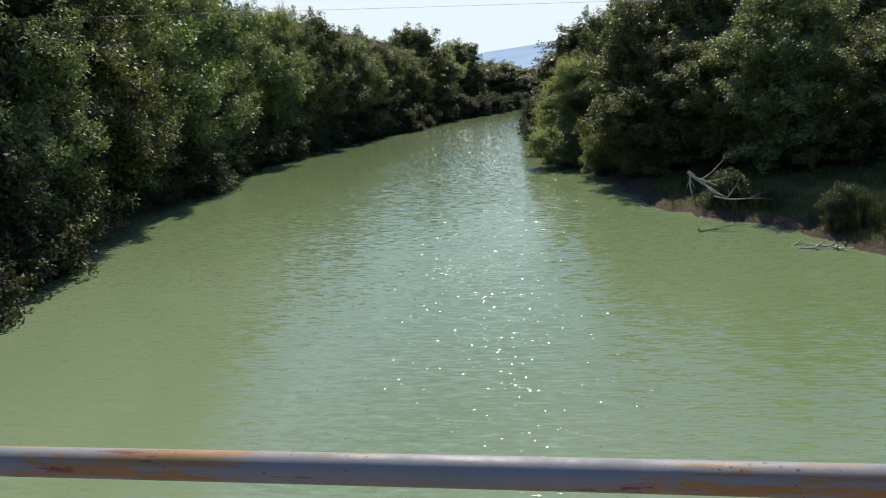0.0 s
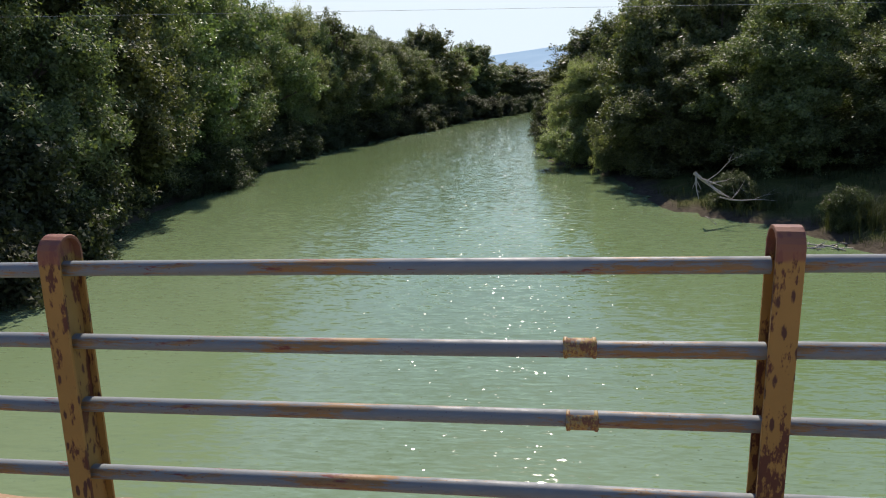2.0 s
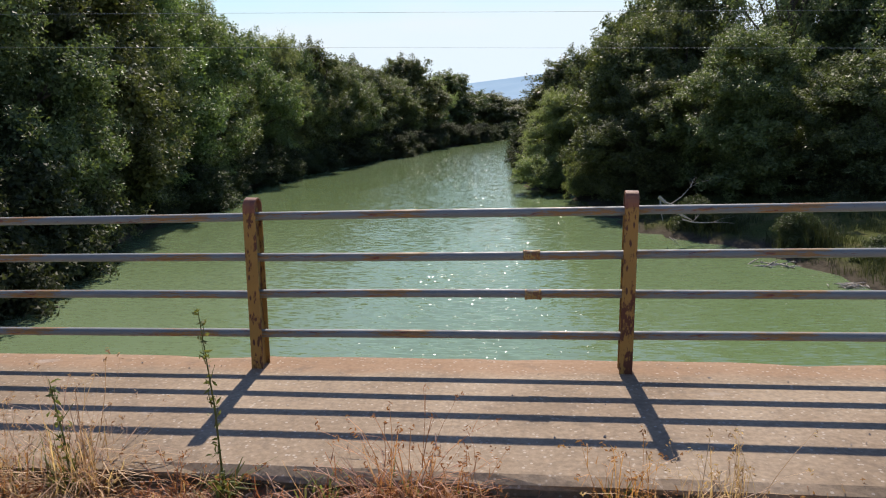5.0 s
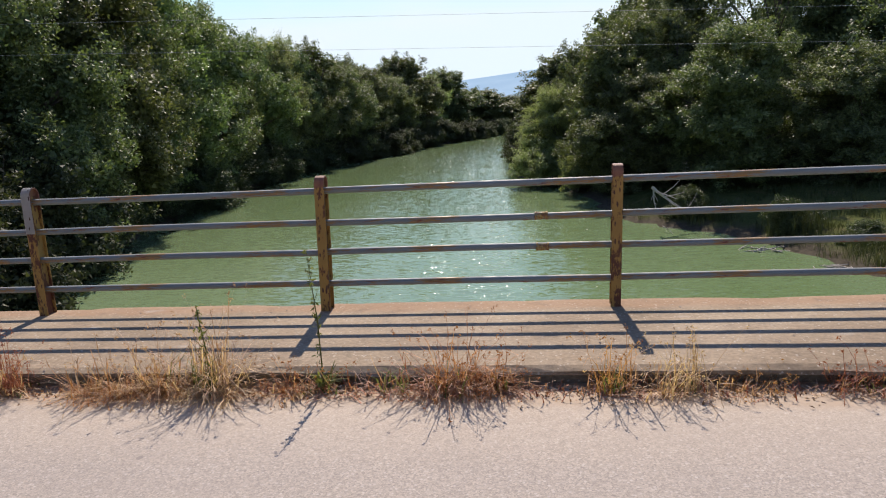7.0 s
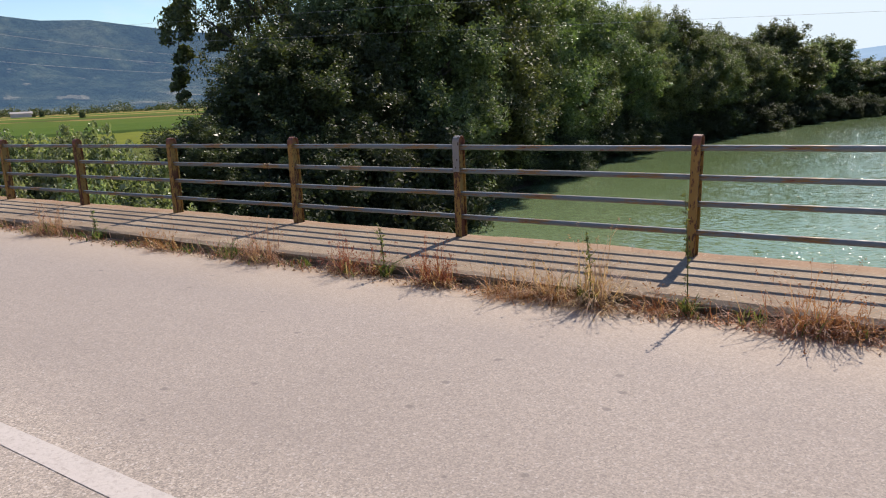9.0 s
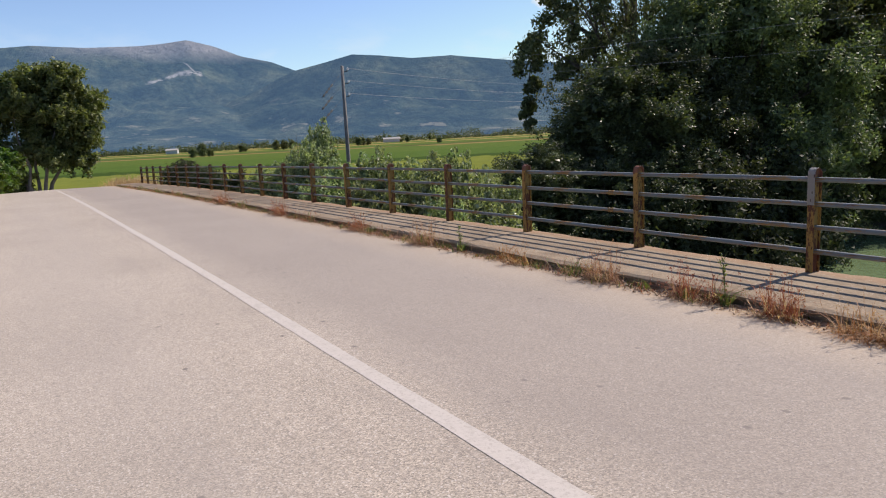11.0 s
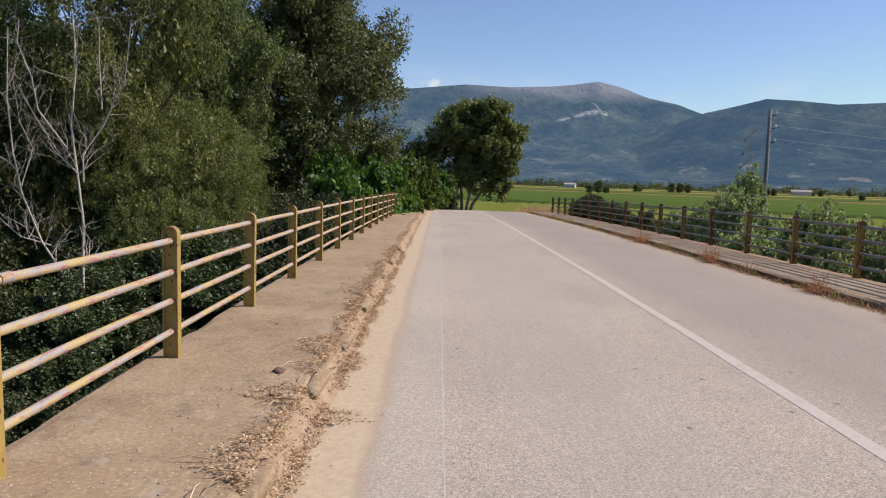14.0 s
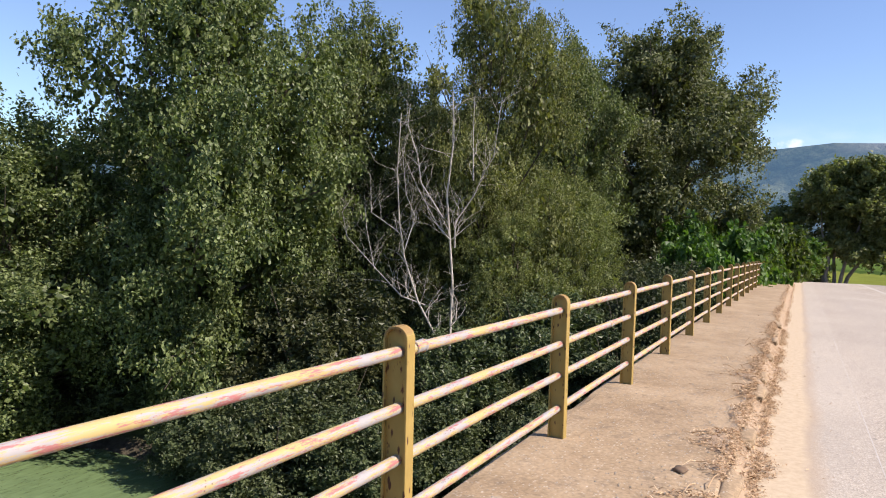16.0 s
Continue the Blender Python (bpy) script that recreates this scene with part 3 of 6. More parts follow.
def grown_crown(rng, lobes, sprays, length, count, size, slim=0.6, droop=0.0, fill=0.12, kite=False):
    """Leafy twigs over billows (centre, radii), and sparse larger leaves inside that close each billow."""
    cens, rads = np.array([l[0] for l in lobes]), np.array([l[1] for l in lobes])
    area = rads[:, 0] * rads[:, 1] + rads[:, 0] * rads[:, 2]
    pick = rng.choice(len(lobes), sprays, p=area / area.sum())
    cen, rad = cens[pick], rads[pick]
    way = unit(unit(rng.normal(size=(sprays, 3))) + np.array([0, 0, 0.2]))
    roots = cen + way * rad * (0.42 + 0.46 * rng.random(sprays))[:, None]
    axes = unit(way + np.array([0, 0, 0.30 - 0.5 * droop]) + rng.normal(size=(sprays, 3)) * 0.45)
    outer = spray_arrays(rng, roots, axes, length, length * 0.24, count, size, slim, droop, kite)
    m = int(sprays * count * fill * 1.5)
    if not m:
        return outer
    pick = rng.choice(len(lobes), m, p=area / area.sum())
    q = cens[pick] + unit(rng.normal(size=(m, 3))) * rads[pick] * (0.64 * rng.random(m) ** 0.45)[:, None]
    inner = spray_arrays(rng, q, unit(rng.normal(size=(m, 3))), size, size * 0.2, 1, size * 1.8, 0.8, 0.0, kite)
    return join_arrays(outer, inner)


def limb_paths(rng, lobes, trunk_top, thick):
    """A trunk and one bent limb into each lobe."""
    tx, ty, tz = trunk_top
    trunk = [((0, 0, -0.3), thick * 1.25), ((0.04 * tx, 0, tz * 0.25), thick), ((0.4 * tx, 0.5 * ty, tz * 0.6), thick * 0.8), ((tx, ty, tz), thick * 0.45)]
    paths = [trunk]
    for (c, r) in lobes:
        s = min(max(c[2] * 0.55, tz * 0.2), tz * 0.95)
        f = s / tz
        a = Vector((tx * f * 0.8, ty * f * 0.8, s))
        e = Vector(c)
        mid = a.lerp(e, 0.5) + Vector((rng.normal() * 0.25, rng.normal() * 0.25, 0.3))
        paths.append([(a, thick * 0.45), (mid, thick * 0.28), (e, thick * 0.14), (e + (e - mid) * 0.5, thick * 0.04)])
        for _ in range(3):
            w = Vector(rng.normal(size=3)).normalized()
            paths.append([(mid.lerp(e, rng.random()), thick * 0.14), (e + Vector((w.x * r[0], w.y * r[1], abs(w.z) * r[2])) * 0.75, thick * 0.02)])
    return paths


def tree_lobes(rng, height, width, low, n):
    """Billows of uneven size over a crown that is widest above its middle, round a closed core."""
    lobes = []
    for i in range(n):
        f = (i + 0.2 + 0.6 * rng.random()) / n
        z = height * (low + (0.90 - low) * f)
        prof = 0.42 + 0.58 * math.sin(math.pi * min(0.10 + 0.80 * f, 0.95)) ** 0.8
        if f > 0.62:
            prof *= 1.0 - 0.9 * (f - 0.62) ** 1.1
        r = width * (0.10 + 0.13 * rng.random() ** 1.4)
        a = i * 2.4 + rng.random() * 1.6
        off = max(width * 0.5 * prof * (0.78 + 0.36 * rng.random()) - r * 0.7, 0.0)
        lobes.append(((off * math.cos(a), off * math.sin(a), z), (r * 1.2, r * 1.2, r * (0.62 + 0.25 * rng.random()))))
    for k in range(5):
        f = 0.1 + 0.18 * k
        r = width * 0.5 * (0.42 + 0.58 * math.sin(math.pi * (0.10 + 0.80 * f)) ** 0.8) * 0.62
        lobes.append(((0, 0, height * (low + (0.9 - low) * f)), (r, r, height * 0.12)))
    return lobes


def make_tree(name, label, leaf, seed, height=12.0, width=9.0, low=0.12, n=26, sprays=600, length=0.85, count=150, size=0.115,
              slim=0.62, droop=0.0, fill=0.12, thick=0.2, trunk_z=0.8, category="tree", kite=False):
    """A tree: trunk with limbs, and a crown of leafy twigs."""
    rng = np.random.default_rng(seed)
    lobes = tree_lobes(rng, height, width, low, n)
    ob = thing(name, label, category)
    part("trunk", tube_mesh("trunk", limb_paths(rng, lobes, (rng.normal() * 0.5, rng.normal() * 0.5, height * trunk_z), thick), BARK), None, ob)
    part("crown", mesh_of("crown", *grown_crown(rng, lobes, sprays, length, count, size, slim, droop, fill, kite), leaf), None, ob)
    return ob


def make_bush(name, label, leaf, seed, height=3.0, width=3.0, sprays=240, length=0.55, count=110, size=0.085, slim=0.6, fill=0.1, category="bush", stems=9, droop=0.0, kite=False):
    """A bush: many stems from one root and leaves down to the ground."""
    rng = np.random.default_rng(seed)
    lobes = [((width * 0.28 * math.cos(a * 2.4) * (0.3 + rng.random()), width * 0.28 * math.sin(a * 2.4) * (0.3 + rng.random()), height * (0.2 + 0.62 * (a + rng.random()) / 7)),
              (width * (0.30 - 0.025 * a) + 0.1, width * (0.30 - 0.025 * a) + 0.1, height * 0.2)) for a in range(7)]
    ob = thing(name, label, category)
    paths = []
    for k in range(stems):
        a = 2 * math.pi * k / stems
        e = Vector((math.cos(a) * width * 0.4 * rng.random(), math.sin(a) * width * 0.4 * rng.random(), height * (0.6 + 0.4 * rng.random())))
        paths.append([((0.08 * math.cos(a), 0.08 * math.sin(a), -0.3), 0.035), (e * 0.5 + Vector((0, 0, 0.2)), 0.022), (e, 0.006)])
    part("woody_base", tube_mesh("woody_base", paths, BARK, 5), None, ob)
    part("foliage", mesh_of("foliage", *grown_crown(rng, lobes, sprays, length, count, size, slim, droop, fill, kite), leaf), None, ob)
    return ob


def set_at(ob, x, y, z, turn=0.0, sx=1.0, sz=None):
    ob.matrix_basis = Matrix.LocRotScale((x, y, z), Euler((0, 0, radians(turn))), (sx, sx, sz or sx))
    return ob


def copies(ob, rows):
    """The thing itself at the first row, copies at the others: x, y, z, turn, scale across, scale up."""
    x, y, z, turn, sx, sz = rows[0]
    for r in rows[1:]:
        cp = copy_thing(ob, Matrix.LocRotScale((r[0], r[1], r[2]), Euler((0, 0, radians(r[3]))), (r[4], r[4], r[5])))
        cp.scale = (r[4], r[4], r[5])
    set_at(ob, x, y, z, turn, sx, sz)


# ---- ground, river, road ----
LEFT_Y = [-400, -80, -30, -10, 10, 22, 33, 44, 64, 71, 83, 92, 112, 145, 152]
LEFT_X = [0, -8, -13, -15.5, -18, -19.5, -21, -22.8, -24.5, -23.8, -21.8, -19.8, -15.5, -4.6, 4]
RIGHT_Y = [-400, -80, -10, 10, 20, 25, 26, 29, 30, 32, 33, 42, 49, 53, 70, 92, 112, 145, 152]
RIGHT_X = [40, 22, 17, 14, 12.6, 11.2, 10.5, 9.8, 8.2, 6.6, 5.8, 4.5, 3.1, -0.2, -0.8, -1.4, 1, 4, 4]
WATER_Z = -5.0
ROAD_Y = -4.42


def arch(x):
    """The bridge's gentle vertical curve, and the ramps behind its ends."""
    x = np.asarray(x, dtype=float)
    z = np.where(x < 0, -0.00023 * x * x, -0.00012 * x * x)
    west = np.clip(-46 - x, 0, 45)
    east = np.clip(x - 30, 0, 60)
    return np.where(x < -46, -0.487 - 0.02 * west - np.clip(west * west * 0.004, 0, 0.05 * west), np.where(x > 30, -0.108 - 0.04 * east, z))


def ground_z(x, y):
    xl, xr = np.interp(y, LEFT_Y, LEFT_X), np.interp(y, RIGHT_Y, RIGHT_X)
    d = np.minimum(x - xl, xr - x)
    d = np.where(y > 152, -(y - 152) * 0.6 - 1, d)
    left = x < (xl + xr) / 2
    land = np.where(left, -5.0 + 1.5 * (1 - np.exp(np.minimum(d, 0) / 2.2)) + 0.6 * (1 - np.exp(np.minimum(d, 0) / 25)),
                    -5.0 + 0.45 * (1 - np.exp(np.minimum(d, 0) / 3)) + 1.5 * (1 - np.exp(np.minimum(d, 0) / 14)))
    z = np.where(d > 0, -5.0 - np.minimum(d * 0.45, 1.6), land)
    bumps = 0.13 * np.sin(x * 1.7 + 1.3 * np.sin(y * 0.9)) * np.sin(y * 1.3 + x * 0.4) + 0.08 * np.sin(x * 4.1 + y * 2.3)
    z = z + np.where(np.abs(x) + np.abs(y) < 200, bumps, 0) * np.where(d > 0, 0.2, 1)
    away = np.abs(y - ROAD_Y)
    bank = arch(x) - 0.16 - np.clip(away - 5.2, 0, None) * 0.62
    return np.where((x < -45.5) | (x > 19), np.maximum(z, bank), z)


def stretched(lo, hi, step, far):
    mid = np.arange(lo, hi + step, step)
    out = [step * 1.25 ** k for k in range(1, 40)]
    more = np.cumsum(out)
    more = more[more < far]
    return np.concatenate([(lo - more)[::-1], mid, hi + more])


def ground_sheet():
    xs, ys = stretched(-115, 45, 1.25, 4200), stretched(-60, 165, 1.25, 4200)
    gx, gy = np.meshgrid(xs, ys)
    gz = ground_z(gx, gy)
    v = np.stack([gx, gy, gz], axis=-1).reshape(-1, 3)
    w = len(xs)
    i = (np.arange(len(ys) - 1)[:, None] * w + np.arange(w - 1)[None, :]).ravel()
    f = np.stack([i, i + 1, i + w + 1, i + w], axis=1)
    tagged(part("ground", mesh_of("ground", v, f, EARTH, True)), "grassy river banks and flat farmed plain with green strips", "ground", kind="structure")
    water = mesh_of("water", [(-60, -420, WATER_Z), (60, -420, WATER_Z), (60, 165, WATER_Z), (-60, 165, WATER_Z)], [(0, 1, 2, 3)], WATER)
    tagged(part("water", water), "calm murky green river with small ripples and sun glints", "river", kind="structure")


def strip(name, material, x0, x1, step, section, jitter=None, smooth=False):
    """A cross-section of (y, z) swept along the bridge's curve."""
    xs = np.arange(x0, x1 + step / 2, step)
    sec = np.array(section)
    k = len(sec)
    v = np.zeros((len(xs), k, 3))
    v[:, :, 0] = xs[:, None]
    v[:, :, 1] = sec[None, :, 0]
    v[:, :, 2] = sec[None, :, 1] + arch(xs)[:, None]
    if jitter is not None:
        jitter(v)
    i = (np.arange(len(xs) - 1)[:, None] * k + np.arange(k - 1)[None, :]).ravel()
    f = np.stack([i, i + k, i + k + 1, i + 1], axis=1)
    return part(name, mesh_of(name, v.reshape(-1, 3), f, material, smooth))


def worn(cols, amount, seed, sink=0.7):
    rng = np.random.default_rng(seed)

    def go(v):
        for c in cols:
            w = np.convolve(rng.normal(size=len(v) + 8), np.ones(5) / 5, "same")[4:-4]
            v[:, c, 1] += w * amount
            v[:, c, 2] -= np.abs(w) * amount * sink
    return go


def bridge():
    tagged(strip("road", ASPHALT, -95, 60, 0.5, [(-7.95, -0.13), (-7.7, -0.105), (-6, -0.085), (-4.4, -0.07), (-2.8, -0.085), (-1.25, -0.11), (-1.1, -0.12)]),
           "sun-bleached grey asphalt road with sand along its kerbs", "road", kind="structure")
    tagged(strip("road_line", PAINT_LINE, -95, 60, 0.5, [(-4.515, -0.0685), (-4.395, -0.0685)], worn((0, 1), 0.012, 3, 0.0)),
           "worn white centre line painted on the asphalt", "road marking", kind="structure")
    tagged(strip("seam", SEAM, -80, 40, 0.5, [(-6.962, -0.0955), (-6.956, -0.0955)], worn((0, 1), 0.004, 5, 0.0)),
           "thin pale seam along the asphalt", "road marking", kind="structure")
    tagged(strip("pavement_north", CONCRETE_A, -46, 40, 0.2,
                 [(0.02, -0.75), (0.17, -0.72), (0.19, -0.05), (0.17, -0.004), (0.1, 0.0), (-0.4, 0.004), (-0.8, 0.0), (-1.15, -0.004), (-1.20, -0.022), (-1.195, -0.045), (-1.14, -0.06), (-1.12, -0.14)],
                 worn((2, 3, 7, 8, 9), 0.022, 1)), "weathered brown concrete footway with a crumbling kerb", "pavement", kind="structure")
    tagged(strip("pavement_south", CONCRETE_B, -46, 40, 0.2,
                 [(-7.82, -0.15), (-7.84, 0.0), (-7.90, 0.032), (-8.15, 0.044), (-8.6, 0.05), (-9.05, 0.05), (-9.13, 0.046), (-9.16, 0.0), (-9.14, -0.72), (-8.95, -0.75)],
                 worn((0, 1, 2, 6, 7), 0.022, 2)), "dusty concrete footway with a broken kerb", "pavement", kind="structure")
    deck = strip("deck", CONCRETE_B, -46, 32, 2, [(0.05, -0.2), (0.05, -0.8), (-1.5, -1.3), (-7.4, -1.3), (-9.0, -0.8), (-9.0, -0.2)])
    tagged(deck, "concrete bridge deck carrying the road", "bridge", kind="structure")
    for x in (-30, -8.5):
        bm = bmesh.new()
        bmesh.ops.create_cube(bm, size=1, matrix=Matrix.Translation((x, ROAD_Y, -3.9)) @ Matrix.Diagonal((0.9, 6.2, 5.6, 1)))
        bmesh.ops.bevel(bm, geom=bm.edges[:], offset=0.15, segments=2, affect="EDGES")
        tagged(part("pier", bm, CONCRETE_B), "plain concrete pier under the bridge deck", "bridge pier", kind="structure")


# ---- railings ----
POST_TOP, RAIL_Z, RAIL_R = 0.965, (0.862, 0.634, 0.42, 0.195), 0.0235


def post_meshes(paint, inside):
    """A hairpin of flat bar, and the recessed plate that fills it."""
    half, wide, thick = 0.055, 0.034, 0.009
    line = [(-half, -0.03)] + [(-half, z) for z in (0.25, 0.5, 0.75)]
    line += [(-half * math.cos(a), POST_TOP - half + half * math.sin(a)) for a in [math.pi * k / 10 for k in range(11)]]
    line += [(half, z) for z in (0.75, 0.5, 0.25, -0.03)]
    bm = bmesh.new()
    rings = []
    for i, (y, z) in enumerate(line):
        a, b = line[max(i - 1, 0)], line[min(i + 1, len(line) - 1)]
        t = Vector((0, b[0] - a[0], b[1] - a[1])).normalized()
        nrm = Vector((0, t.z, -t.y))
        p = Vector((0, y, z))
        e = wide - 0.002
        rings.append([bm.verts.new(p + Vector((sx, 0, 0)) + nrm * d) for sx, d in
                      ((-wide, 0.001), (-e, -0.001), (e, -0.001), (wide, 0.001), (wide, thick), (-wide, thick))])
    for r, s in zip(rings, rings[1:]):
        for k in range(6):
            bm.faces.new((r[k], r[(k + 1) % 6], s[(k + 1) % 6], s[k]))
    for r in (rings[0], rings[-1]):
        bm.faces.new(r)
    bmesh.ops.recalc_face_normals(bm, faces=bm.faces)
    band = bpy.data.meshes.new("post")
    bm.to_mesh(band)
    bm.free()
    band.materials.append(paint)
    bm = bmesh.new()
    outline = [(y * 0.9, z if z < 0.8 else z - 0.007) for y, z in line]
    sides = [[bm.verts.new((sx, y, z)) for y, z in outline] for sx in (-0.012, 0.012)]
    bm.faces.new(sides[0])
    bm.faces.new(sides[1][::-1])
    for k in range(len(outline)):
        j = (k + 1) % len(outline)
        bm.faces.new((sides[0][j], sides[0][k], sides[1][k], sides[1][j]))
    web = bpy.data.meshes.new("web_plate")
    bm.to_mesh(web)
    bm.free()
    web.materials.append(inside)
    return band, web


def pipe_mesh(name, length, radius, material, seed):
    """A length of pipe along x, a little bowed."""
    rng = np.random.default_rng(seed)
    bow, dip = rng.normal() * 0.004, rng.normal() * 0.004
    path = [((length * f, bow * math.sin(math.pi * f), dip * math.sin(math.pi * f)), radius) for f in (0, 0.2, 0.4, 0.6, 0.8, 1)]
    return tube_mesh(name, path and [path], material, 14)


def coupling_mesh(radius, material):
    r = radius
    path = [((-0.045, 0, 0), r + 0.001), ((-0.042, 0, 0), r + 0.006), ((-0.034, 0, 0), r + 0.006), ((-0.032, 0, 0), r + 0.003),
            ((0.032, 0, 0), r + 0.003), ((0.034, 0, 0), r + 0.006), ((0.042, 0, 0), r + 0.006), ((0.045, 0, 0), r + 0.001)]
    return tube_mesh("coupling", [path], material, 14)


def railing(label, y, foot, xs, post_paint_, inside, rail_paint, couplings, seed, white=(), ring_paint=None, lean=0.0):
    rng = np.random.default_rng(seed)
    root = thing("railing", label, "railing")
    band, web = post_meshes(post_paint_, inside)
    wband = band.copy()
    wband.materials[0] = POST_W
    zs = [float(arch(x)) + foot for x in xs]
    for i, x in enumerate(xs):
        p = part("post", band, None, root)
        p.matrix_basis = pose(x, y, zs[i], rng.normal() * 0.5, rng.normal() * 0.4 + lean, rng.normal() * 1.0)
        part("web_plate", web, None, p, "rusty recessed steel plate")
        if i in white:
            part("paint_patch", white_cap(), None, p, "white paint on the upper half of the post")
    bars = {}
    for i in range(len(xs) - 1):
        for k, z in enumerate(RAIL_Z):
            length = round(xs[i + 1] - xs[i] - 0.024, 3)
            key = (length, (i * 4 + k) % 5)
            if key not in bars:
                bars[key] = pipe_mesh("rail", length, RAIL_R, rail_paint, seed * 10 + key[1])
            r = part("rail", bars[key], None, root)
            drop = math.degrees(math.atan2(zs[i + 1] - zs[i], length))
            r.matrix_basis = pose(xs[i] + 0.012, y + rng.normal() * 0.002, zs[i] + z + rng.normal() * 0.002, rng.random() * 40 - 20, -drop, 0)
    cm = coupling_mesh(RAIL_R, ring_paint or rail_paint)
    for x, k in couplings:
        c = part("coupling", cm, None, root)
        c.matrix_basis = pose(x, y, float(arch(x)) + foot + RAIL_Z[k])
    return root


def white_cap():
    """A thin coat over the upper part of a post's front bar."""
    bm = bmesh.new()
    half, wide = 0.055, 0.0355
    line = [(-half - 0.0025, 0.63), (-half - 0.0025, 0.75)] + [(-(half + 0.0025) * math.cos(a), POST_TOP - half + (half + 0.0025) * math.sin(a)) for a in [math.pi * k / 8 for k in range(6)]]
    rows = [[bm.verts.new((sx, y, z)) for sx in (-wide, wide)] for y, z in line]
    for a, b in zip(rows, rows[1:]):
        bm.faces.new((a[0], a[1], b[1], b[0]))
    bmesh.ops.solidify(bm, geom=bm.faces[:], thickness=-0.0015)
    me = bpy.data.meshes.new("paint_patch")
    bm.to_mesh(me)
    bm.free()
    me.materials.append(POST_W)
    return me


def both_railings():
    xs = [-2.2 * k for k in range(20, 0, -1)] + [0.0, 2.03, 4.26, 6.47, 8.66, 10.85, 13.04]
    railing("rust-stained ochre posts with four grey pipes on the footway", 0.0, 0.0, xs, POST_A, WEB_A, RAIL_A,
            [(1.545, 1), (1.55, 2), (-4.85, 1), (-4.86, 2), (-13.4, 0)], 11, white=(19,), ring_paint=RING, lean=1.3)
    xs = [-1.96 - 2.2 * k for k in range(18, -1, -1)] + [0.24, 2.44, 4.64, 6.84]
    railing("yellow posts with four pipes in flaking white, yellow and red paint", -8.95, 0.05, xs, POST_B, POST_B, RAIL_B,
            [(-2.10, 0), (-5.6, 1)], 12)


ground_sheet()
bridge()
both_railings()


# ---- mountains ----
def mountains():
    prof = [(0, 2.5), (60, 3), (80, 3), (89.5, 2.4), (92.1, 2.14), (95.5, 1.84), (100, 1.5), (125, 3), (144.5, 5.5), (149, 6.1), (152, 6.05), (154.5, 6.35), (156.5, 6.5), (158.5, 6.0),
            (160.7, 5.55), (162.5, 6.1), (164.6, 6.55), (166.5, 7.3), (168.3, 7.75), (170, 7.5), (171.5, 7.36), (175, 7.25), (178.3, 7.37), (180, 7.2), (182.4, 6.95), (185, 6.9), (200, 6.5), (240, 4), (300, 2), (360, 2.5)]
    near = [(120, 3.2), (130, 3.9), (144.5, 5.5), (149, 6.1), (152, 6.05), (154.5, 6.35), (156.5, 6.5), (158.5, 6.0), (160.7, 5.5), (162.2, 4.9), (163.5, 4.2), (165.5, 3.5), (168, 2.4), (172, 1.7), (180, 1.5), (200, 1.3), (215, 0.3)]
    back = [p for p in prof if p[0] < 140 or p[0] > 162] + [(150, 4.5), (158, 4.9), (160.7, 5.4)]
    back.sort()
    ridge(back, np.arange(130, 405.01, 0.3), 3600, MOUNTAIN, "wooded mountain with a bare stony summit, hazed by a blue glow")
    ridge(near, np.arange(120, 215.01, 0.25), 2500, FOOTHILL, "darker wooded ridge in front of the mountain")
    ridge(prof, np.arange(45, 130.01, 0.3), 3600, HAZE, "mountain ridge with a pale blue glow for haze")


def ridge(prof, az, crest, material, label):
    el = np.interp(az % 360, [p[0] for p in prof], [p[1] for p in prof])
    rr = np.concatenate([np.linspace(1500, crest, 42), [crest + 150, crest + 400]])
    A, R = np.meshgrid(np.radians(az), rr)
    x, y = R * np.cos(A), R * np.sin(A)
    f = np.clip((R - 1500) / (crest - 1500), 0, 1)
    top = crest * np.tan(np.radians(el))[None, :]
    rid = np.zeros_like(x)
    for k, amp in ((0.0022, 0.5), (0.0051, 0.3), (0.0113, 0.16), (0.026, 0.07)):
        rid += amp * np.abs(np.sin(x * k + 2.1 * np.sin(y * k * 0.8)) * np.cos(y * k * 1.1 + 1.7 * np.sin(x * k * 0.7)))
    z = -6 + top * (f ** 1.35) * (1 - 0.8 * rid * np.sin(np.pi * np.clip(f, 0, 1)) ** 0.8)
    z[-2:] = z[-3] * np.array([[0.93], [0.8]])
    z = np.where(f <= 0.001, -8, z)
    v = np.stack([x, y, z], axis=-1).reshape(-1, 3)
    w = len(az)
    i = (np.arange(len(rr) - 1)[:, None] * w + np.arange(w - 1)[None, :]).ravel()
    tagged(part("backdrop", mesh_of("backdrop", v, np.stack([i, i + 1, i + w + 1, i + w], axis=1), material, True)),
           label, "mountains", kind="structure")


mountains()


# ---- trees and bushes ----
def gz(x, y):
    return float(ground_z(np.float64(x), np.float64(y)))


def rows_at(spots):
    """Rows of x, y, top, width and turn become rows for copies(), for a master 12 m high and 9 m wide."""
    return [(x, y, gz(x, y) - 0.15, turn, wide / 9.0, (top - gz(x, y)) / 11.6) for x, y, top, wide, turn in spots]


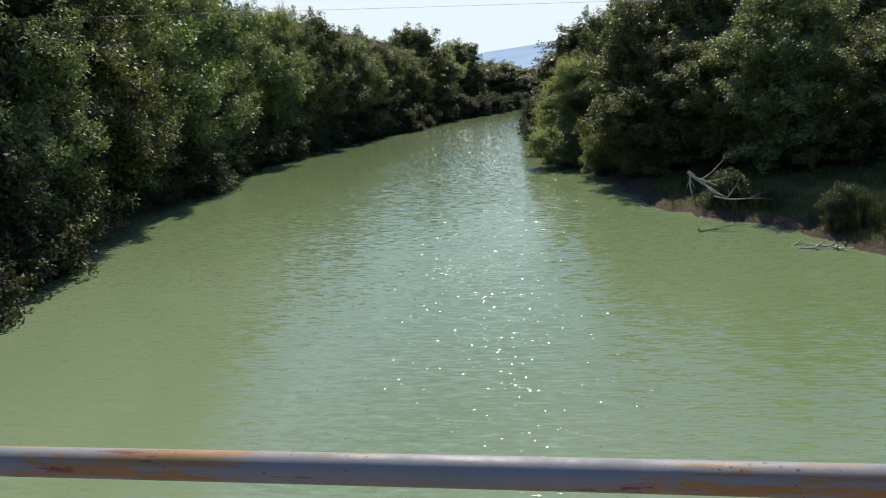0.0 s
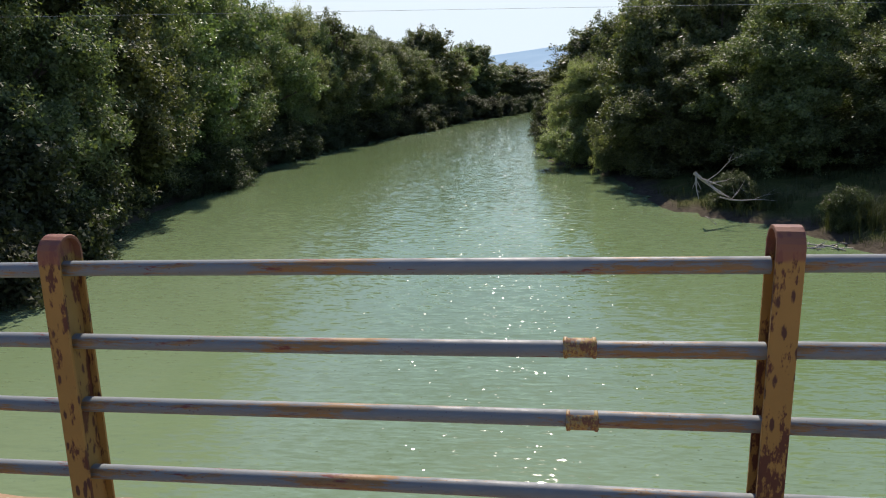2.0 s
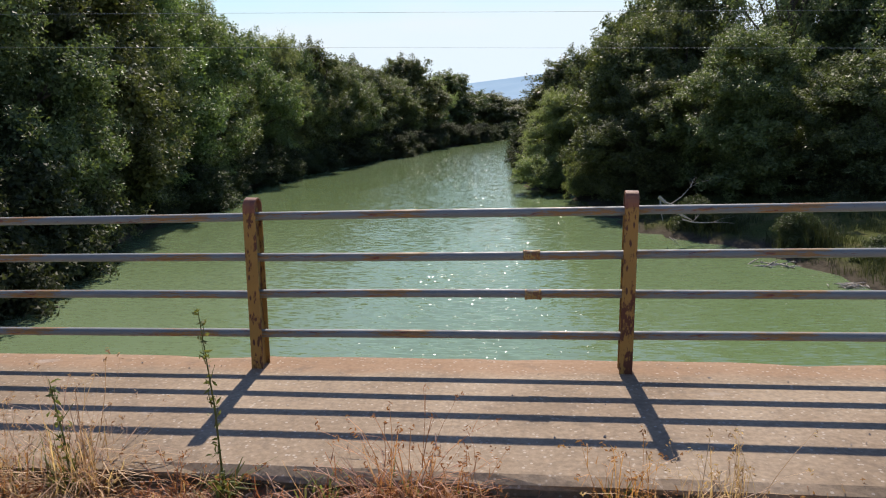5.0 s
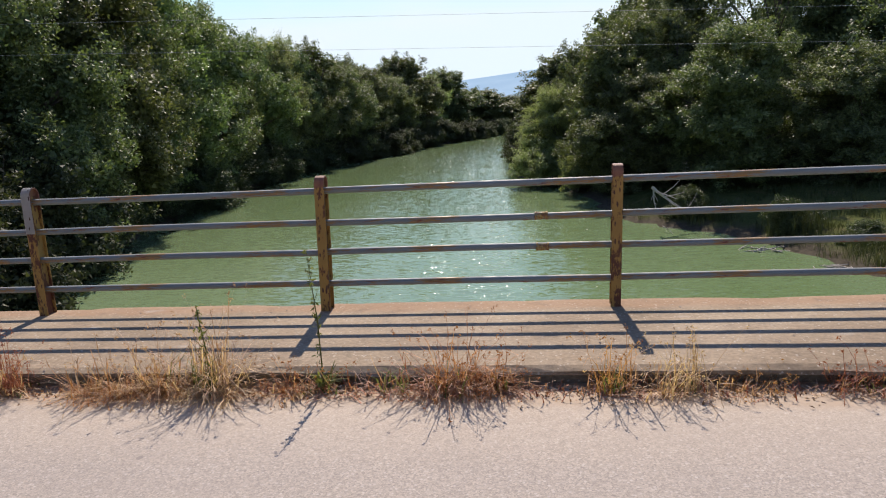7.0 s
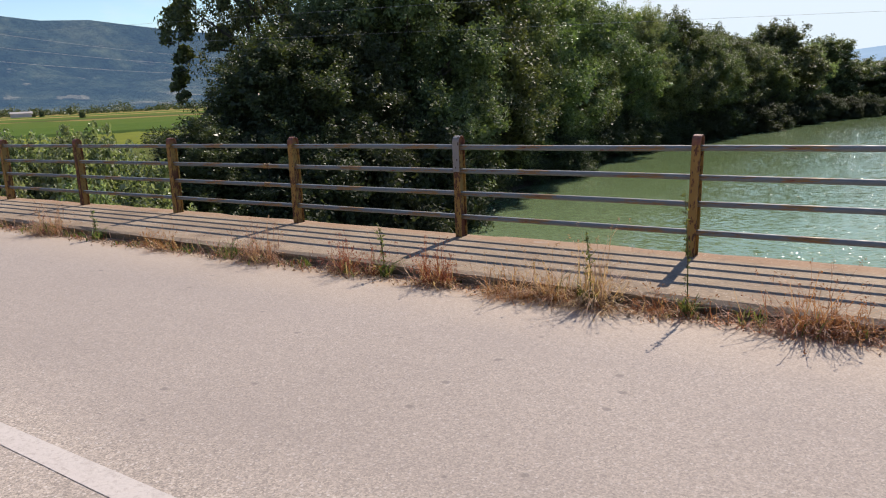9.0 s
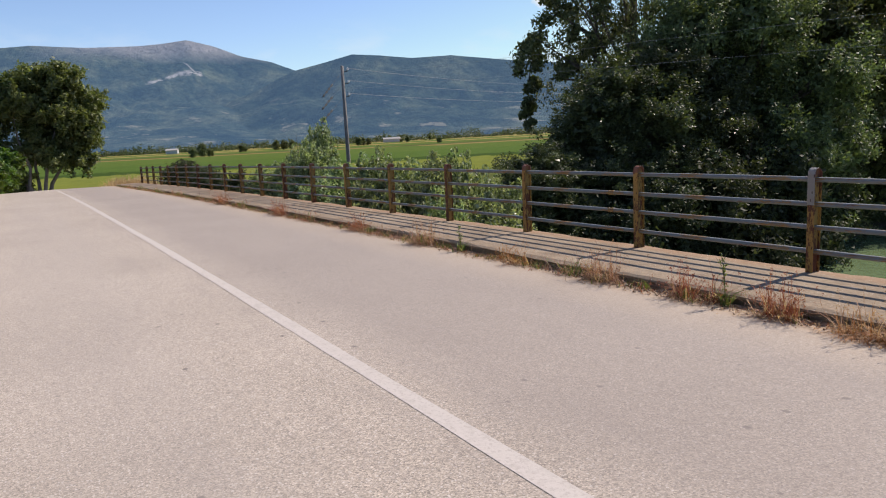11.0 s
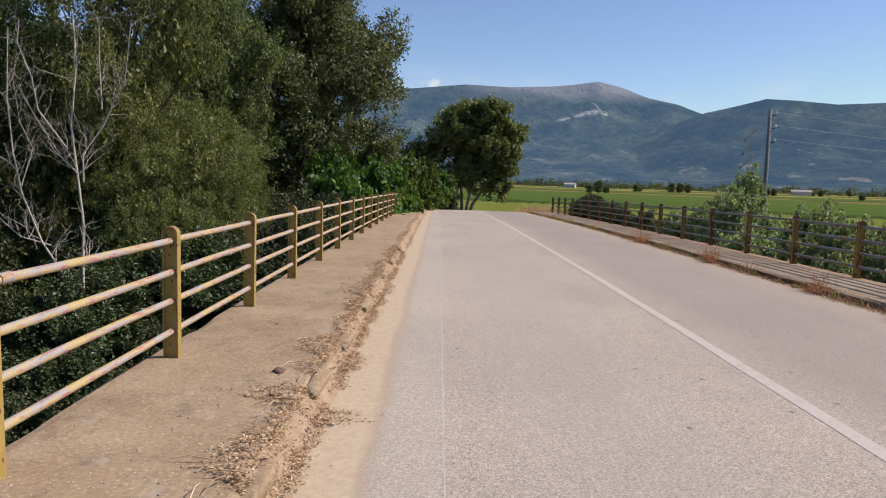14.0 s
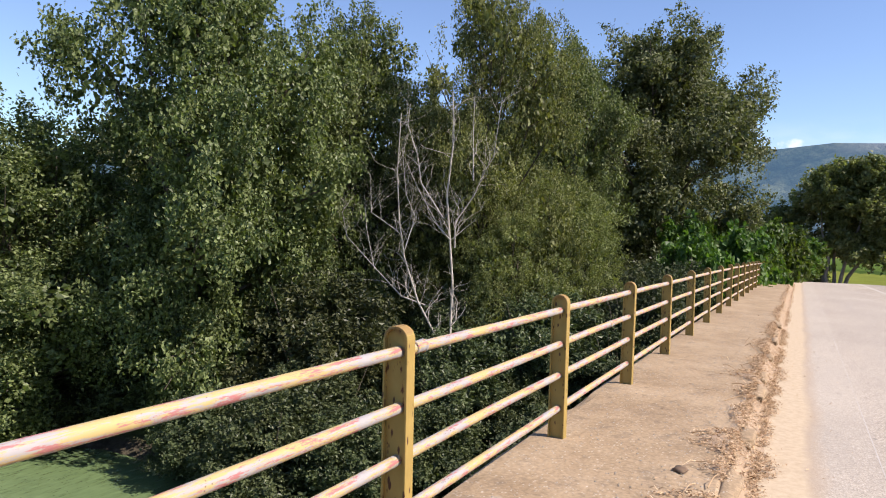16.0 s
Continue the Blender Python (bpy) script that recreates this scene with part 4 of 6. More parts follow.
def river_trees():
    # the west bank: a wall of crowns that hangs over the water
    broad = make_tree("tree", "tall dark green riverside poplar with a dense crown", LEAF, 1, low=0.03, n=36, sprays=860, count=150, fill=0.16)
    copies(broad, rows_at([(-21.6, 23.6, 9.4, 10.4, 70), (-24.0, 32, 12.2, 13, 150), (-25.0, 36.4, 11.6, 11, 40), (-39.5, -14.6, 13.2, 11, 20), (18.8, 36.5, 3.6, 8.6, 20), (7.9, 42.8, 2.8, 7.6, 200)]))
    oval = make_tree("tree", "broad-leaved tree with bright green outer leaves", LEAF_LIGHT, 2, low=0.03, n=34, sprays=820, count=150, fill=0.16)
    copies(oval, rows_at([(-25.2, 40.5, 11.8, 12.5, 10), (-26.2, 45, 11.2, 11, 120), (12.4, 38.6, 4.7, 8.4, 330), (7.2, 46.5, 6.3, 8.4, 100)]))
    airy = make_tree("tree", "loose dark poplar with sky showing between its boughs", LEAF, 8, low=0.03, n=24, sprays=330, length=1.0, count=125, size=0.125, fill=0.0)
    copies(airy, rows_at([(-26.4, 21.4, 14.4, 9.6, 0), (17.5, 50, 12.0, 11, 200), (24.5, 42, 9.4, 10.5, 170)]))
    # middle distance
    mid = make_tree("tree", "tall leafy tree of the river wood", LEAF, 6, low=0.03, n=32, width=9.0, sprays=700, count=120, size=0.13, fill=0.16)
    copies(mid, rows_at([(-26.6, 49, 10.8, 12, 220), (-27.6, 53.6, 10.4, 11, 80), (-27, 75, 9.2, 10, 130), (-24.5, 82.5, 8.0, 9, 230), (-29.6, 58, 10.6, 12, 300), (-25.0, 78.5, 9.0, 11, 20), (-34, 46, 13, 14, 120), (12.6, 55, 11.0, 11, 40), (22.5, 53, 11.8, 11, 110), (5.4, 57, 5.6, 7.6, 250),
                         (-23.6, 97, 7.6, 10, 200), (31, 50, 9.5, 13, 20), (10.4, 48.4, 7.0, 8, 310), (-33, 68, 11, 13, 60)]))
    pale = make_tree("tree", "lighter green tree in the river wood", LEAF_LIGHT, 7, low=0.03, n=30, width=9.0, sprays=660, count=120, size=0.13, fill=0.16)
    copies(pale, rows_at([(-26.6, 63.5, 9.0, 10, 0), (-23.2, 87, 6.8, 9.6, 50), (-21.0, 106, 6.4, 9, 140), (26, 37, 6.0, 9, 210)]))
    far = make_tree("tree", "dark shaded riverbank tree", LEAF, 3, low=0.02, n=28, width=9.0, sprays=540, length=0.95, count=90, size=0.19, fill=0.16)
    copies(far, rows_at([(-30, 88, 9.0, 12, 40), (-20.0, 116, 9.4, 12, 90), (-16.4, 138, 7.8, 13, 140), (-10.4, 150, 4.0, 13, 190), (-5, 160, 2.6, 13, 230), (1.0, 166, 3.4, 13, 280), (7.6, 158, 3.6, 13, 320), (5.2, 104, 5.4, 11, 20),
                         (5.0, 78, 6.0, 11, 75), (9.0, 128, 4.6, 12, 125), (-28, 106, 9.0, 12, 10), (-24, 127, 9.0, 12, 160), (-38, 58, 12.5, 13, 250), (37, 46, 8.5, 13, 90), (10.5, 68, 10.4, 11, 200), (13, 86, 9, 12, 300), (-15, 158, 4.6, 12, 60)]))
    olive = make_tree("tree", "pale olive willow leaning over the water", LEAF_WILLOW, 4, low=0.02, n=28, sprays=680, length=1.0, count=130, size=0.14, slim=0.34, droop=0.35, thick=0.14, fill=0.14)
    copies(olive, rows_at([(-26.4, 71, 9.2, 9.4, 0), (2.9, 54.4, 2.4, 6.0, 120), (-18.4, 127, 6.6, 9, 200)]))
    # low alders that close the bank below the poplars, shade put into their colour
    shaded = make_tree("tree", "low alder below the poplars, shade put into its leaf colour", LEAF_SHADE, 9, low=0.02, n=34, sprays=800, count=120, size=0.13, fill=0.2)
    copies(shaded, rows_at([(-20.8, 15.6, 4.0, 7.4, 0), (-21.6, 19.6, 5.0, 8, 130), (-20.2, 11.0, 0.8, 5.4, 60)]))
    # the south side, in full sun
    sallow = make_tree("tree", "slender olive green sallow beside the railing", LEAF_OLIVE, 10, low=0.02, n=34, sprays=760, length=0.8, count=110, size=0.12, slim=0.45, droop=0.12, thick=0.12, fill=0.08, kite=True)
    copies(sallow, rows_at([(-22.5, -17.1, 10.6, 6.2, 60), (-24.5, -15.0, 4.0, 5, 20), (-21.0, -15.6, 2.6, 4, 200)]))
    south = make_tree("tree", "tall sunlit poplar below the bridge", LEAF_SOUTH, 5, low=0.05, n=30, sprays=560, length=0.9, count=200, size=0.115, slim=0.7, fill=0.06, kite=True)
    copies(south, rows_at([(-15.8, -23.6, 10.4, 8.2, 80), (-13.0, -27.6, 4.6, 8.4, 260), (-9.5, -31, 4.2, 8.4, 30), (-22, -22.5, 9.4, 7, 140), (-33, -18.0, 11.0, 7, 190)]))
    copies(copy_thing(far, Matrix()), rows_at([(-24, -33, 7, 11, 300), (-9, -42, 5, 10, 200), (-38, -26, 9, 11, 110)]))


def lone_tree():
    """A low arm of leaves on one side, the main crown on the other, light stems between."""
    rng = np.random.default_rng(21)
    ob = thing("tree", "rounded lone tree with several pale trunks beside the road", "tree")
    lobes = [((1.6, 0, 7.2), (3.0, 3.0, 2.2)), ((0.2, 0.6, 9.2), (2.3, 2.3, 1.5)), ((2.6, -0.3, 9.4), (2.1, 2.1, 1.4)), ((4.2, 0.3, 7.4), (1.9, 1.9, 1.6)), ((4.0, -0.5, 5.4), (1.6, 1.6, 1.3)), ((-1.2, -0.8, 7.6), (1.9, 1.9, 1.5)),
             ((2.2, 0.9, 5.0), (1.8, 1.8, 1.2)), ((3.4, 0.2, 4.0), (1.1, 1.1, 0.8)), ((-3.2, 0.4, 6.2), (1.7, 1.7, 1.3)), ((-4.6, 0, 5.3), (1.5, 1.5, 1.1)), ((-5.4, 0.2, 4.6), (0.9, 0.9, 0.6)), ((-3.4, -0.5, 4.4), (1.4, 1.4, 0.9)),
             ((-2.4, 0.3, 3.4), (1.4, 1.4, 1.0)), ((0.2, 1.0, 5.4), (1.6, 1.6, 1.2)), ((-3.0, 0, 2.0), (1.5, 1.5, 1.3)), ((-4.4, 0.3, 3.4), (1.3, 1.3, 1.0)), ((2.6, 0.2, 3.2), (1.5, 1.5, 0.9)), ((0.2, -0.6, 4.2), (1.5, 1.5, 0.9)), ((-1.6, 0.4, 1.2), (1.2, 1.2, 1.0)), ((0.6, 1.2, 3.4), (1.2, 1.2, 0.8)), ((3.9, -0.2, 2.9), (1.0, 1.0, 0.7)), ((1.2, -1.2, 3.0), (1.0, 1.0, 0.6))]
    paths = []
    for k, (dx, dy, to) in enumerate(((-1.0, 0.2, 9), (-0.5, -0.3, 5), (0.1, 0.3, 1), (0.7, -0.2, 2), (1.2, 0.2, 3))):
        c = Vector(lobes[to][0])
        paths.append([((dx * 0.5, dy, -0.5), 0.20), ((dx * 0.9 + 0.1 * rng.normal(), dy * 1.6, 1.2), 0.15), (Vector((dx * 1.5 + 0.2 * rng.normal(), dy * 2, 2.6)), 0.12), (Vector((dx * 1.9, dy * 2, 3.8)).lerp(c, 0.3), 0.09), (c, 0.03)])
    part("trunk", tube_mesh("trunk", paths, PALE_BARK, 8), None, ob)
    part("crown", mesh_of("crown", *grown_crown(rng, lobes, 760, 0.85, 80, 0.22, 0.75), LEAF_DUSKY), None, ob)
    set_at(ob, -78, -4.6, -2.65, 90, 1.13, 1.14)


def hanging_branch():
    """The drooping branch at the edge of the poplar by the fields."""
    rng = np.random.default_rng(31)
    ob = thing("drooping_branch_tree", "poplar with one drooping leafy branch over the field edge", "tree")
    paths = [[((4.5, 0, -4), 0.22), ((4.2, 0, 2), 0.18), ((3.0, 0, 6.0), 0.12), ((1.4, 0, 7.2), 0.07), ((0.1, 0, 6.2), 0.04), ((-0.3, 0, 3.6), 0.02), ((-0.35, 0, 1.2), 0.008)],
             [((4.2, 0, 2.5), 0.10), ((2.4, 0.1, 3.7), 0.06), ((0.9, 0, 3.9), 0.03)], [((4.2, 0, 2.8), 0.10), ((3.4, 0, 6.5), 0.06), ((2.8, 0, 9.0), 0.03)]]
    part("trunk", tube_mesh("trunk", paths, BARK, 7), None, ob)
    cs, rs = [], []
    for x, z, r in ((-0.3, 1.5, 0.42), (-0.35, 2.2, 0.5), (-0.2, 2.9, 0.6), (0.0, 3.7, 0.65), (0.1, 4.5, 0.75), (0.0, 5.4, 0.9), (0.4, 6.2, 0.95), (-0.5, 5.9, 0.6), (1.2, 6.9, 0.9),
                    (2.0, 7.6, 0.9), (1.0, 7.9, 0.7), (2.6, 8.6, 0.9), (1.5, 4.1, 0.5), (2.4, 4.6, 0.7), (2.9, 3.2, 0.8), (2.6, 2.0, 0.9), (2.9, 0.8, 1.0), (3.3, 5.6, 0.9), (3.3, 7.2, 0.9), (2.4, 6.0, 0.5),
                    (3.2, -0.4, 1.0), (3.6, 1.6, 1.1), (3.4, 9.4, 0.9), (2.2, 9.8, 0.7)):
        for _ in range(3):
            cs.append((x + rng.normal() * r * 0.34, rng.normal() * r * 0.6, z + rng.normal() * r * 0.4))
            rs.append(r * 0.62)
    v, f = leaf_arrays(rng, np.array(cs), np.array(rs), 130, 0.20, 0.9, 0.7, 0.35)
    part("crown", mesh_of("crown", v, f, LEAF), None, ob)
    set_at(ob, -30.4, 18.3, 0.2, 35, 1.0, 1.0)


def banks():
    shrub = make_bush("bush", "alder shrub overhanging the water, shade in its leaf colour", LEAF_DEEP_SHADE, 41, 3.4, 3.6, 300, 0.6, 110, 0.1)
    rows = []
    rng = random.Random(5)
    for y in (12, 16.5, 20, 25, 29.5, 34, 38, 43, 47, 51, 55, 59, 63, 67, 71, 75, 79, 84, 89, 94, 99, 104, 109, 114, 119, 124, 129, 134, 139, 144, 149):
        x = float(np.interp(y, LEFT_Y, LEFT_X)) - (0.7 if y < 40 else 0.0) - rng.random() * 0.9
        s = (0.6 if y < 40 else 0.85) + 0.3 * rng.random()
        rows.append((x, y, gz(x, y) - 0.45, rng.random() * 360, s * 1.3, s))
    for x, y, s in ((-18.8, 13.2, 1.25), (-19.0, 16.8, 1.45), (-19.6, 20.6, 1.5), (-20.4, 24.4, 1.4)):
        rows.append((x, y, gz(x, y) - 0.3, rng.random() * 360, s * 1.15, s * 1.2))
    for y in (60, 67, 75, 84, 94, 104, 116, 130, 142):
        x = float(np.interp(y, RIGHT_Y, RIGHT_X)) + 1.0 + rng.random()
        rows.append((x, y, gz(x, y) - 0.2, rng.random() * 360, 1.2, 1.2))
    for x, y in ((12.5, 41.5), (16.5, 39.5), (21, 38), (26, 36)):
        rows.append((x, y, gz(x, y) - 0.2, rng.random() * 360, 1.2, 0.6 + 0.25 * rng.random()))
    south_rows = []
    for x, y, s in ((-14.5, -18.0, 0.9), (-16.5, -20, 1.2), (-15.5, -24.0, 1.1), (-19, -14.2, 1.0), (-24, -15, 1.2), (-28, -13.5, 1.2), (-33, -12.5, 1.2), (-14.0, -31, 1.4), (-13.2, -20.8, 0.7), (-13.4, -16.4, 0.7), (-12.8, -18.4, 0.8), (-18.8, -13.4, 0.6), (-16.8, -16.0, 0.9), (-14.6, -15.4, 0.75), (-20.6, -16.6, 0.9), (-18.6, -20.6, 1.0), (-16.6, -13.6, 0.6), (-22.6, -13.8, 0.9)):
        south_rows.append((x, y, max(gz(x, y), -5) - 0.2, rng.random() * 360, s * 1.1, s))
    copies(shrub, rows)
    small = make_bush("bush", "small-leaved alder shrub growing low on the riverbank", LEAF_SHADE, 43, 3.4, 3.6, 300, 0.6, 90, 0.11, kite=True)
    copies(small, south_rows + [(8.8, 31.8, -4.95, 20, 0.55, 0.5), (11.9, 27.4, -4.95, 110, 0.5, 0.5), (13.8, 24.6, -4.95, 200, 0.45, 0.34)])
    pale = make_bush("bush", "pale green bush at the water's edge", LEAF_WILLOW, 42, 2.8, 2.8, 260, 0.55, 90, 0.11, 0.36)
    copies(pale, [(1.4, 50.5, -5.0, 0, 1.25, 1.1), (3.9, 45.5, -5.0, 60, 0.75, 0.85)])


def field_bushes():
    """Silvery shoots that grow up beside the bridge from the plain."""
    silver = make_bush("bush", "silvery green poplar shoots growing beside the bridge", LEAF_SILVER, 51, 4.4, 3.4, 620, 0.42, 95, 0.1, 0.64, 0.2, kite=True)
    rows = [(-23.4, 2.7, -3.5, 0, 0.8, 1.20)]
    rng = random.Random(9)
    for x, y, top in ((-12.2, 2.7, -0.2), (-13.2, 2.5, 0.3), (-14.4, 3.0, 0.45), (-15.6, 2.5, 0.5), (-16.8, 3.2, 0.75), (-18.4, 2.6, 0.7), (-20.2, 3.2, 0.7), (-22.2, 2.9, 0.6), (-25.0, 3.0, 0.7), (-27.4, 3.2, 0.4), (-13.8, 4.4, 0.1), (-15.6, 4.8, 0.5), (-17.6, 5.2, 0.6), (-19.8, 5.0, 0.4)):
        z = gz(x, y)
        rows.append((x, y, z - 0.2, rng.random() * 360, 0.85 + 0.2 * rng.random(), (top + 0.1 - z) / 4.4))
    copies(silver, rows)
    green = make_bush("bush", "leafy alder bush outside the railing, shade in its leaf colour", LEAF_DEEP_SHADE, 52, 3.6, 3.4, 280, 0.55, 90, 0.11, kite=True)
    rows = []
    for x, y, top in ((-34, 3.0, 0.4), (-38, 2.6, 0.5), (-42.5, 2.4, 0.8), (-46, 3.2, 0.9),
                      (-12.6, -12.2, -2.4), (-14.8, -11.8, -2.2), (-18.4, -11.6, -0.8), (-20.0, -11.5, 0.4), (-23.0, -11.6, 0.7), (-26.0, -11.3, 0.9), (-29, -11.4, 1.2)):
        z = max(gz(x, y), -5)
        rows.append((x, y, z - 0.2, rng.random() * 360, 0.95 + 0.2 * rng.random(), (top - z) / 3.6))
    copies(green, rows)
    vine = make_bush("hedge", "bright green vine-covered hedge at the end of the railing", LEAF_VINE, 53, 3.2, 4.2, 300, 0.55, 55, 0.17, 0.85, category="hedge", kite=True)
    rows = []
    for x, y, top in ((-31, -10.9, 1.3), (-34.5, -10.8, 1.7), (-38, -10.8, 1.9), (-41.5, -10.7, 2.0), (-45, -10.0, 2.1), (-49, -9.6, 1.9), (-53, -8.9, 1.5), (-57, -8.4, 1.1)):
        z = gz(x, y)
        rows.append((x, y, z - 0.2, rng.random() * 360, 1.2, (top + 0.85 - z) / 3.2))
    copies(vine, rows)


def branch_paths(rng, start, way, length, radius, depth, bend=0.25, fork=0.75):
    """A bare branch that forks, as tapered paths."""
    pts, p, w = [], Vector(start), Vector(way).normalized()
    n = 5
    for i in range(n + 1):
        pts.append((p.copy(), radius * (1 - 0.75 * i / n)))
        w = (w + Vector(rng.normal(size=3)) * bend + Vector((0, 0, 0.06))).normalized()
        p = p + w * length / n
    out = [pts]
    if depth:
        for k in range(3):
            i = 1 + int(rng.random() * (n - 1))
            q, r = pts[i]
            side = (w + Vector(rng.normal(size=3)) * fork).normalized()
            out += branch_paths(rng, q, side, length * (0.35 + 0.25 * rng.random()), r * 0.6, depth - 1, bend, fork)
    return out


def dead_tree():
    """Two slender stems from one root, forking into upright bare branches."""
    rng = np.random.default_rng(61)
    ob = thing("dead_tree", "slender bare whitish dead tree among the green willows", "tree")
    stems = [(0.062, [(0, 0), (-0.85, 2.4), (-1.0, 4.4), (-1.15, 6.7), (-1.15, 8.2), (-1.2, 9.5)]),
             (0.035, [(-0.95, 5.3), (-0.95, 6.0), (-0.5, 6.7), (-0.2, 7.4), (0.1, 7.7), (0.2, 9.3)]),
             (0.026, [(-0.4, 7.1), (-0.45, 8.2), (-0.55, 9.3)]),
             (0.028, [(-1.15, 6.1), (-1.7, 7.0), (-2.0, 7.8), (-2.4, 8.6), (-2.4, 9.2)]),
             (0.024, [(-1.0, 5.5), (-1.5, 5.9), (-2.1, 6.9), (-2.5, 7.6)]),
             (0.050, [(-0.2, 0.6), (-1.2, 2.8), (-1.9, 3.8), (-2.3, 5.0), (-2.6, 6.0), (-2.6, 7.3), (-2.5, 8.9)]),
             (0.026, [(-2.6, 5.7), (-3.4, 6.2), (-3.6, 7.2)]),
             (0.024, [(-2.3, 5.1), (-2.0, 6.1), (-2.25, 6.7), (-2.4, 8.0)]),
             (0.034, [(-1.8, 3.7), (-2.5, 3.9), (-3.4, 4.6), (-4.3, 5.5), (-4.45, 6.2), (-4.1, 6.7)]),
             (0.020, [(-3.4, 4.6), (-3.7, 5.8), (-3.75, 6.7)])]
    paths = []
    for r, pts in stems:
        r *= 0.74
        x, path = 0.0, []
        for i, (y, z) in enumerate(pts):
            x += rng.normal() * 0.14
            path.append((Vector((x, y + rng.normal() * 0.03, z)), r * (1 - 0.68 * i / (len(pts) - 1))))
        paths.append(path)
        for i in range(1, len(path)):
            for _ in range(4):
                q = path[i - 1][0].lerp(path[i][0], rng.random())
                side = Vector((rng.normal() * 0.5, rng.normal() * 0.5, 0.9))
                paths += branch_paths(rng, q, side, 0.6 + 0.9 * rng.random(), path[i][1] * 0.5, 2, 0.3, 0.6)
    part("bare_wood", tube_mesh("bare_wood", paths, DEAD, 5), None, ob)
    set_at(ob, -17.0, -14.9, -4.25, 0)


def bare_tree():
    rng = np.random.default_rng(62)
    ob = thing("dead_tree", "pale leafless tree standing behind the river wood", "tree")
    paths = [[((0, 0, -0.3), 0.28), ((0.1, 0, 3), 0.2), ((0.1, 0.1, 5), 0.15)]]
    for k in range(9):
        paths += branch_paths(rng, (0.1, 0.1, 3.2 + 0.25 * k), (rng.normal() * 0.35, rng.normal() * 0.35, 1), 6.5 - 0.3 * k, 0.10, 2, 0.08, 0.3)
    part("bare_wood", tube_mesh("bare_wood", paths, DEAD, 4), None, ob)
    set_at(ob, -29.5, 142, -3.4)


def snag():
    rng = np.random.default_rng(71)
    ob = thing("fallen_tree", "bleached fallen tree with bare branches on the bank", "dead tree")
    paths = branch_paths(rng, (0, 0, 2.3), (0.62, -0.1, -0.62), 2.3, 0.10, 1, 0.10) + branch_paths(rng, (1.3, -0.1, 1.0), (1, 0, -0.12), 2.9, 0.042, 2, 0.14)
    paths += branch_paths(rng, (0.5, 0, 1.8), (1, 0.2, 0.45), 2.2, 0.025, 2, 0.2) + branch_paths(rng, (0.1, 0, 2.2), (0.05, 0, -1), 1.3, 0.06, 1, 0.1) + branch_paths(rng, (0.6, -0.2, 0.0), (0.4, -0.9, 0.1), 1.3, 0.025, 2, 0.2)
    part("bare_wood", tube_mesh("bare_wood", paths, DEAD, 5), None, ob)
    set_at(ob, 6.7, 30.2, -4.75, 0, 0.8)
    for k, (x, y, s) in enumerate(((10.6, 25.2, 1.0), (11.9, 21.9, 0.7), (12.6, 18.8, 0.6))):
        pile = thing("driftwood", "heap of grey driftwood at the water's edge", "driftwood", group="driftwood on the bank")
        paths = []
        for i in range(26):
            a = rng.random() * math.pi
            p = Vector((rng.normal() * 0.55, rng.normal() * 0.3, 0.05 + 0.18 * rng.random()))
            w = Vector((math.cos(a), math.sin(a) * 0.6, rng.normal() * 0.08)) * (0.25 + 0.4 * rng.random())
            paths.append([(p - w, 0.022), (p, 0.03), (p + w, 0.012)])
        part("drift_heap", tube_mesh("drift_heap", paths, DEAD, 5), None, pile)
        set_at(pile, x, y, gz(x, y) + 0.02, 20 * k, s)


# ---- grass and weeds ----
def blades(rng, spots, count, height, spread, wide, lean=0.5):
    """Thin bent blades in tufts: two quads a blade."""
    spots = np.asarray(spots, dtype=float)
    n = len(spots) * count
    base = np.repeat(spots[:, :3], count, axis=0) + np.concatenate([rng.normal(size=(n, 2)) * spread, np.zeros((n, 1))], axis=1)
    h = height * np.repeat(spots[:, 3], count) * (0.45 + 0.75 * rng.random(n))
    a = rng.random(n) * 2 * np.pi
    out = np.stack([np.cos(a), np.sin(a), np.zeros(n)], axis=1)
    bend = (lean * (0.25 + rng.random(n)) * h)[:, None]
    side = np.stack([-np.sin(a + 0.8), np.cos(a + 0.8), np.zeros(n)], axis=1) * (wide * (0.6 + 0.8 * rng.random(n)))[:, None]
    up = np.array([0, 0, 1.0])
    p0, p1, p2 = base, base + out * bend * 0.3 + up * (h * 0.6)[:, None], base + out * bend + up * (h * (1 - 0.3 * rng.random(n)))[:, None]
    v = np.stack([p0 - side, p0 + side, p1 + side * 0.7, p1 - side * 0.7, p2 + side * 0.15, p2 - side * 0.15], axis=1).reshape(-1, 3)
    i = np.arange(n)[:, None] * 6
    f = np.concatenate([i + np.array([[0, 1, 2, 3]]), i + np.array([[3, 2, 4, 5]])])
    return v, f


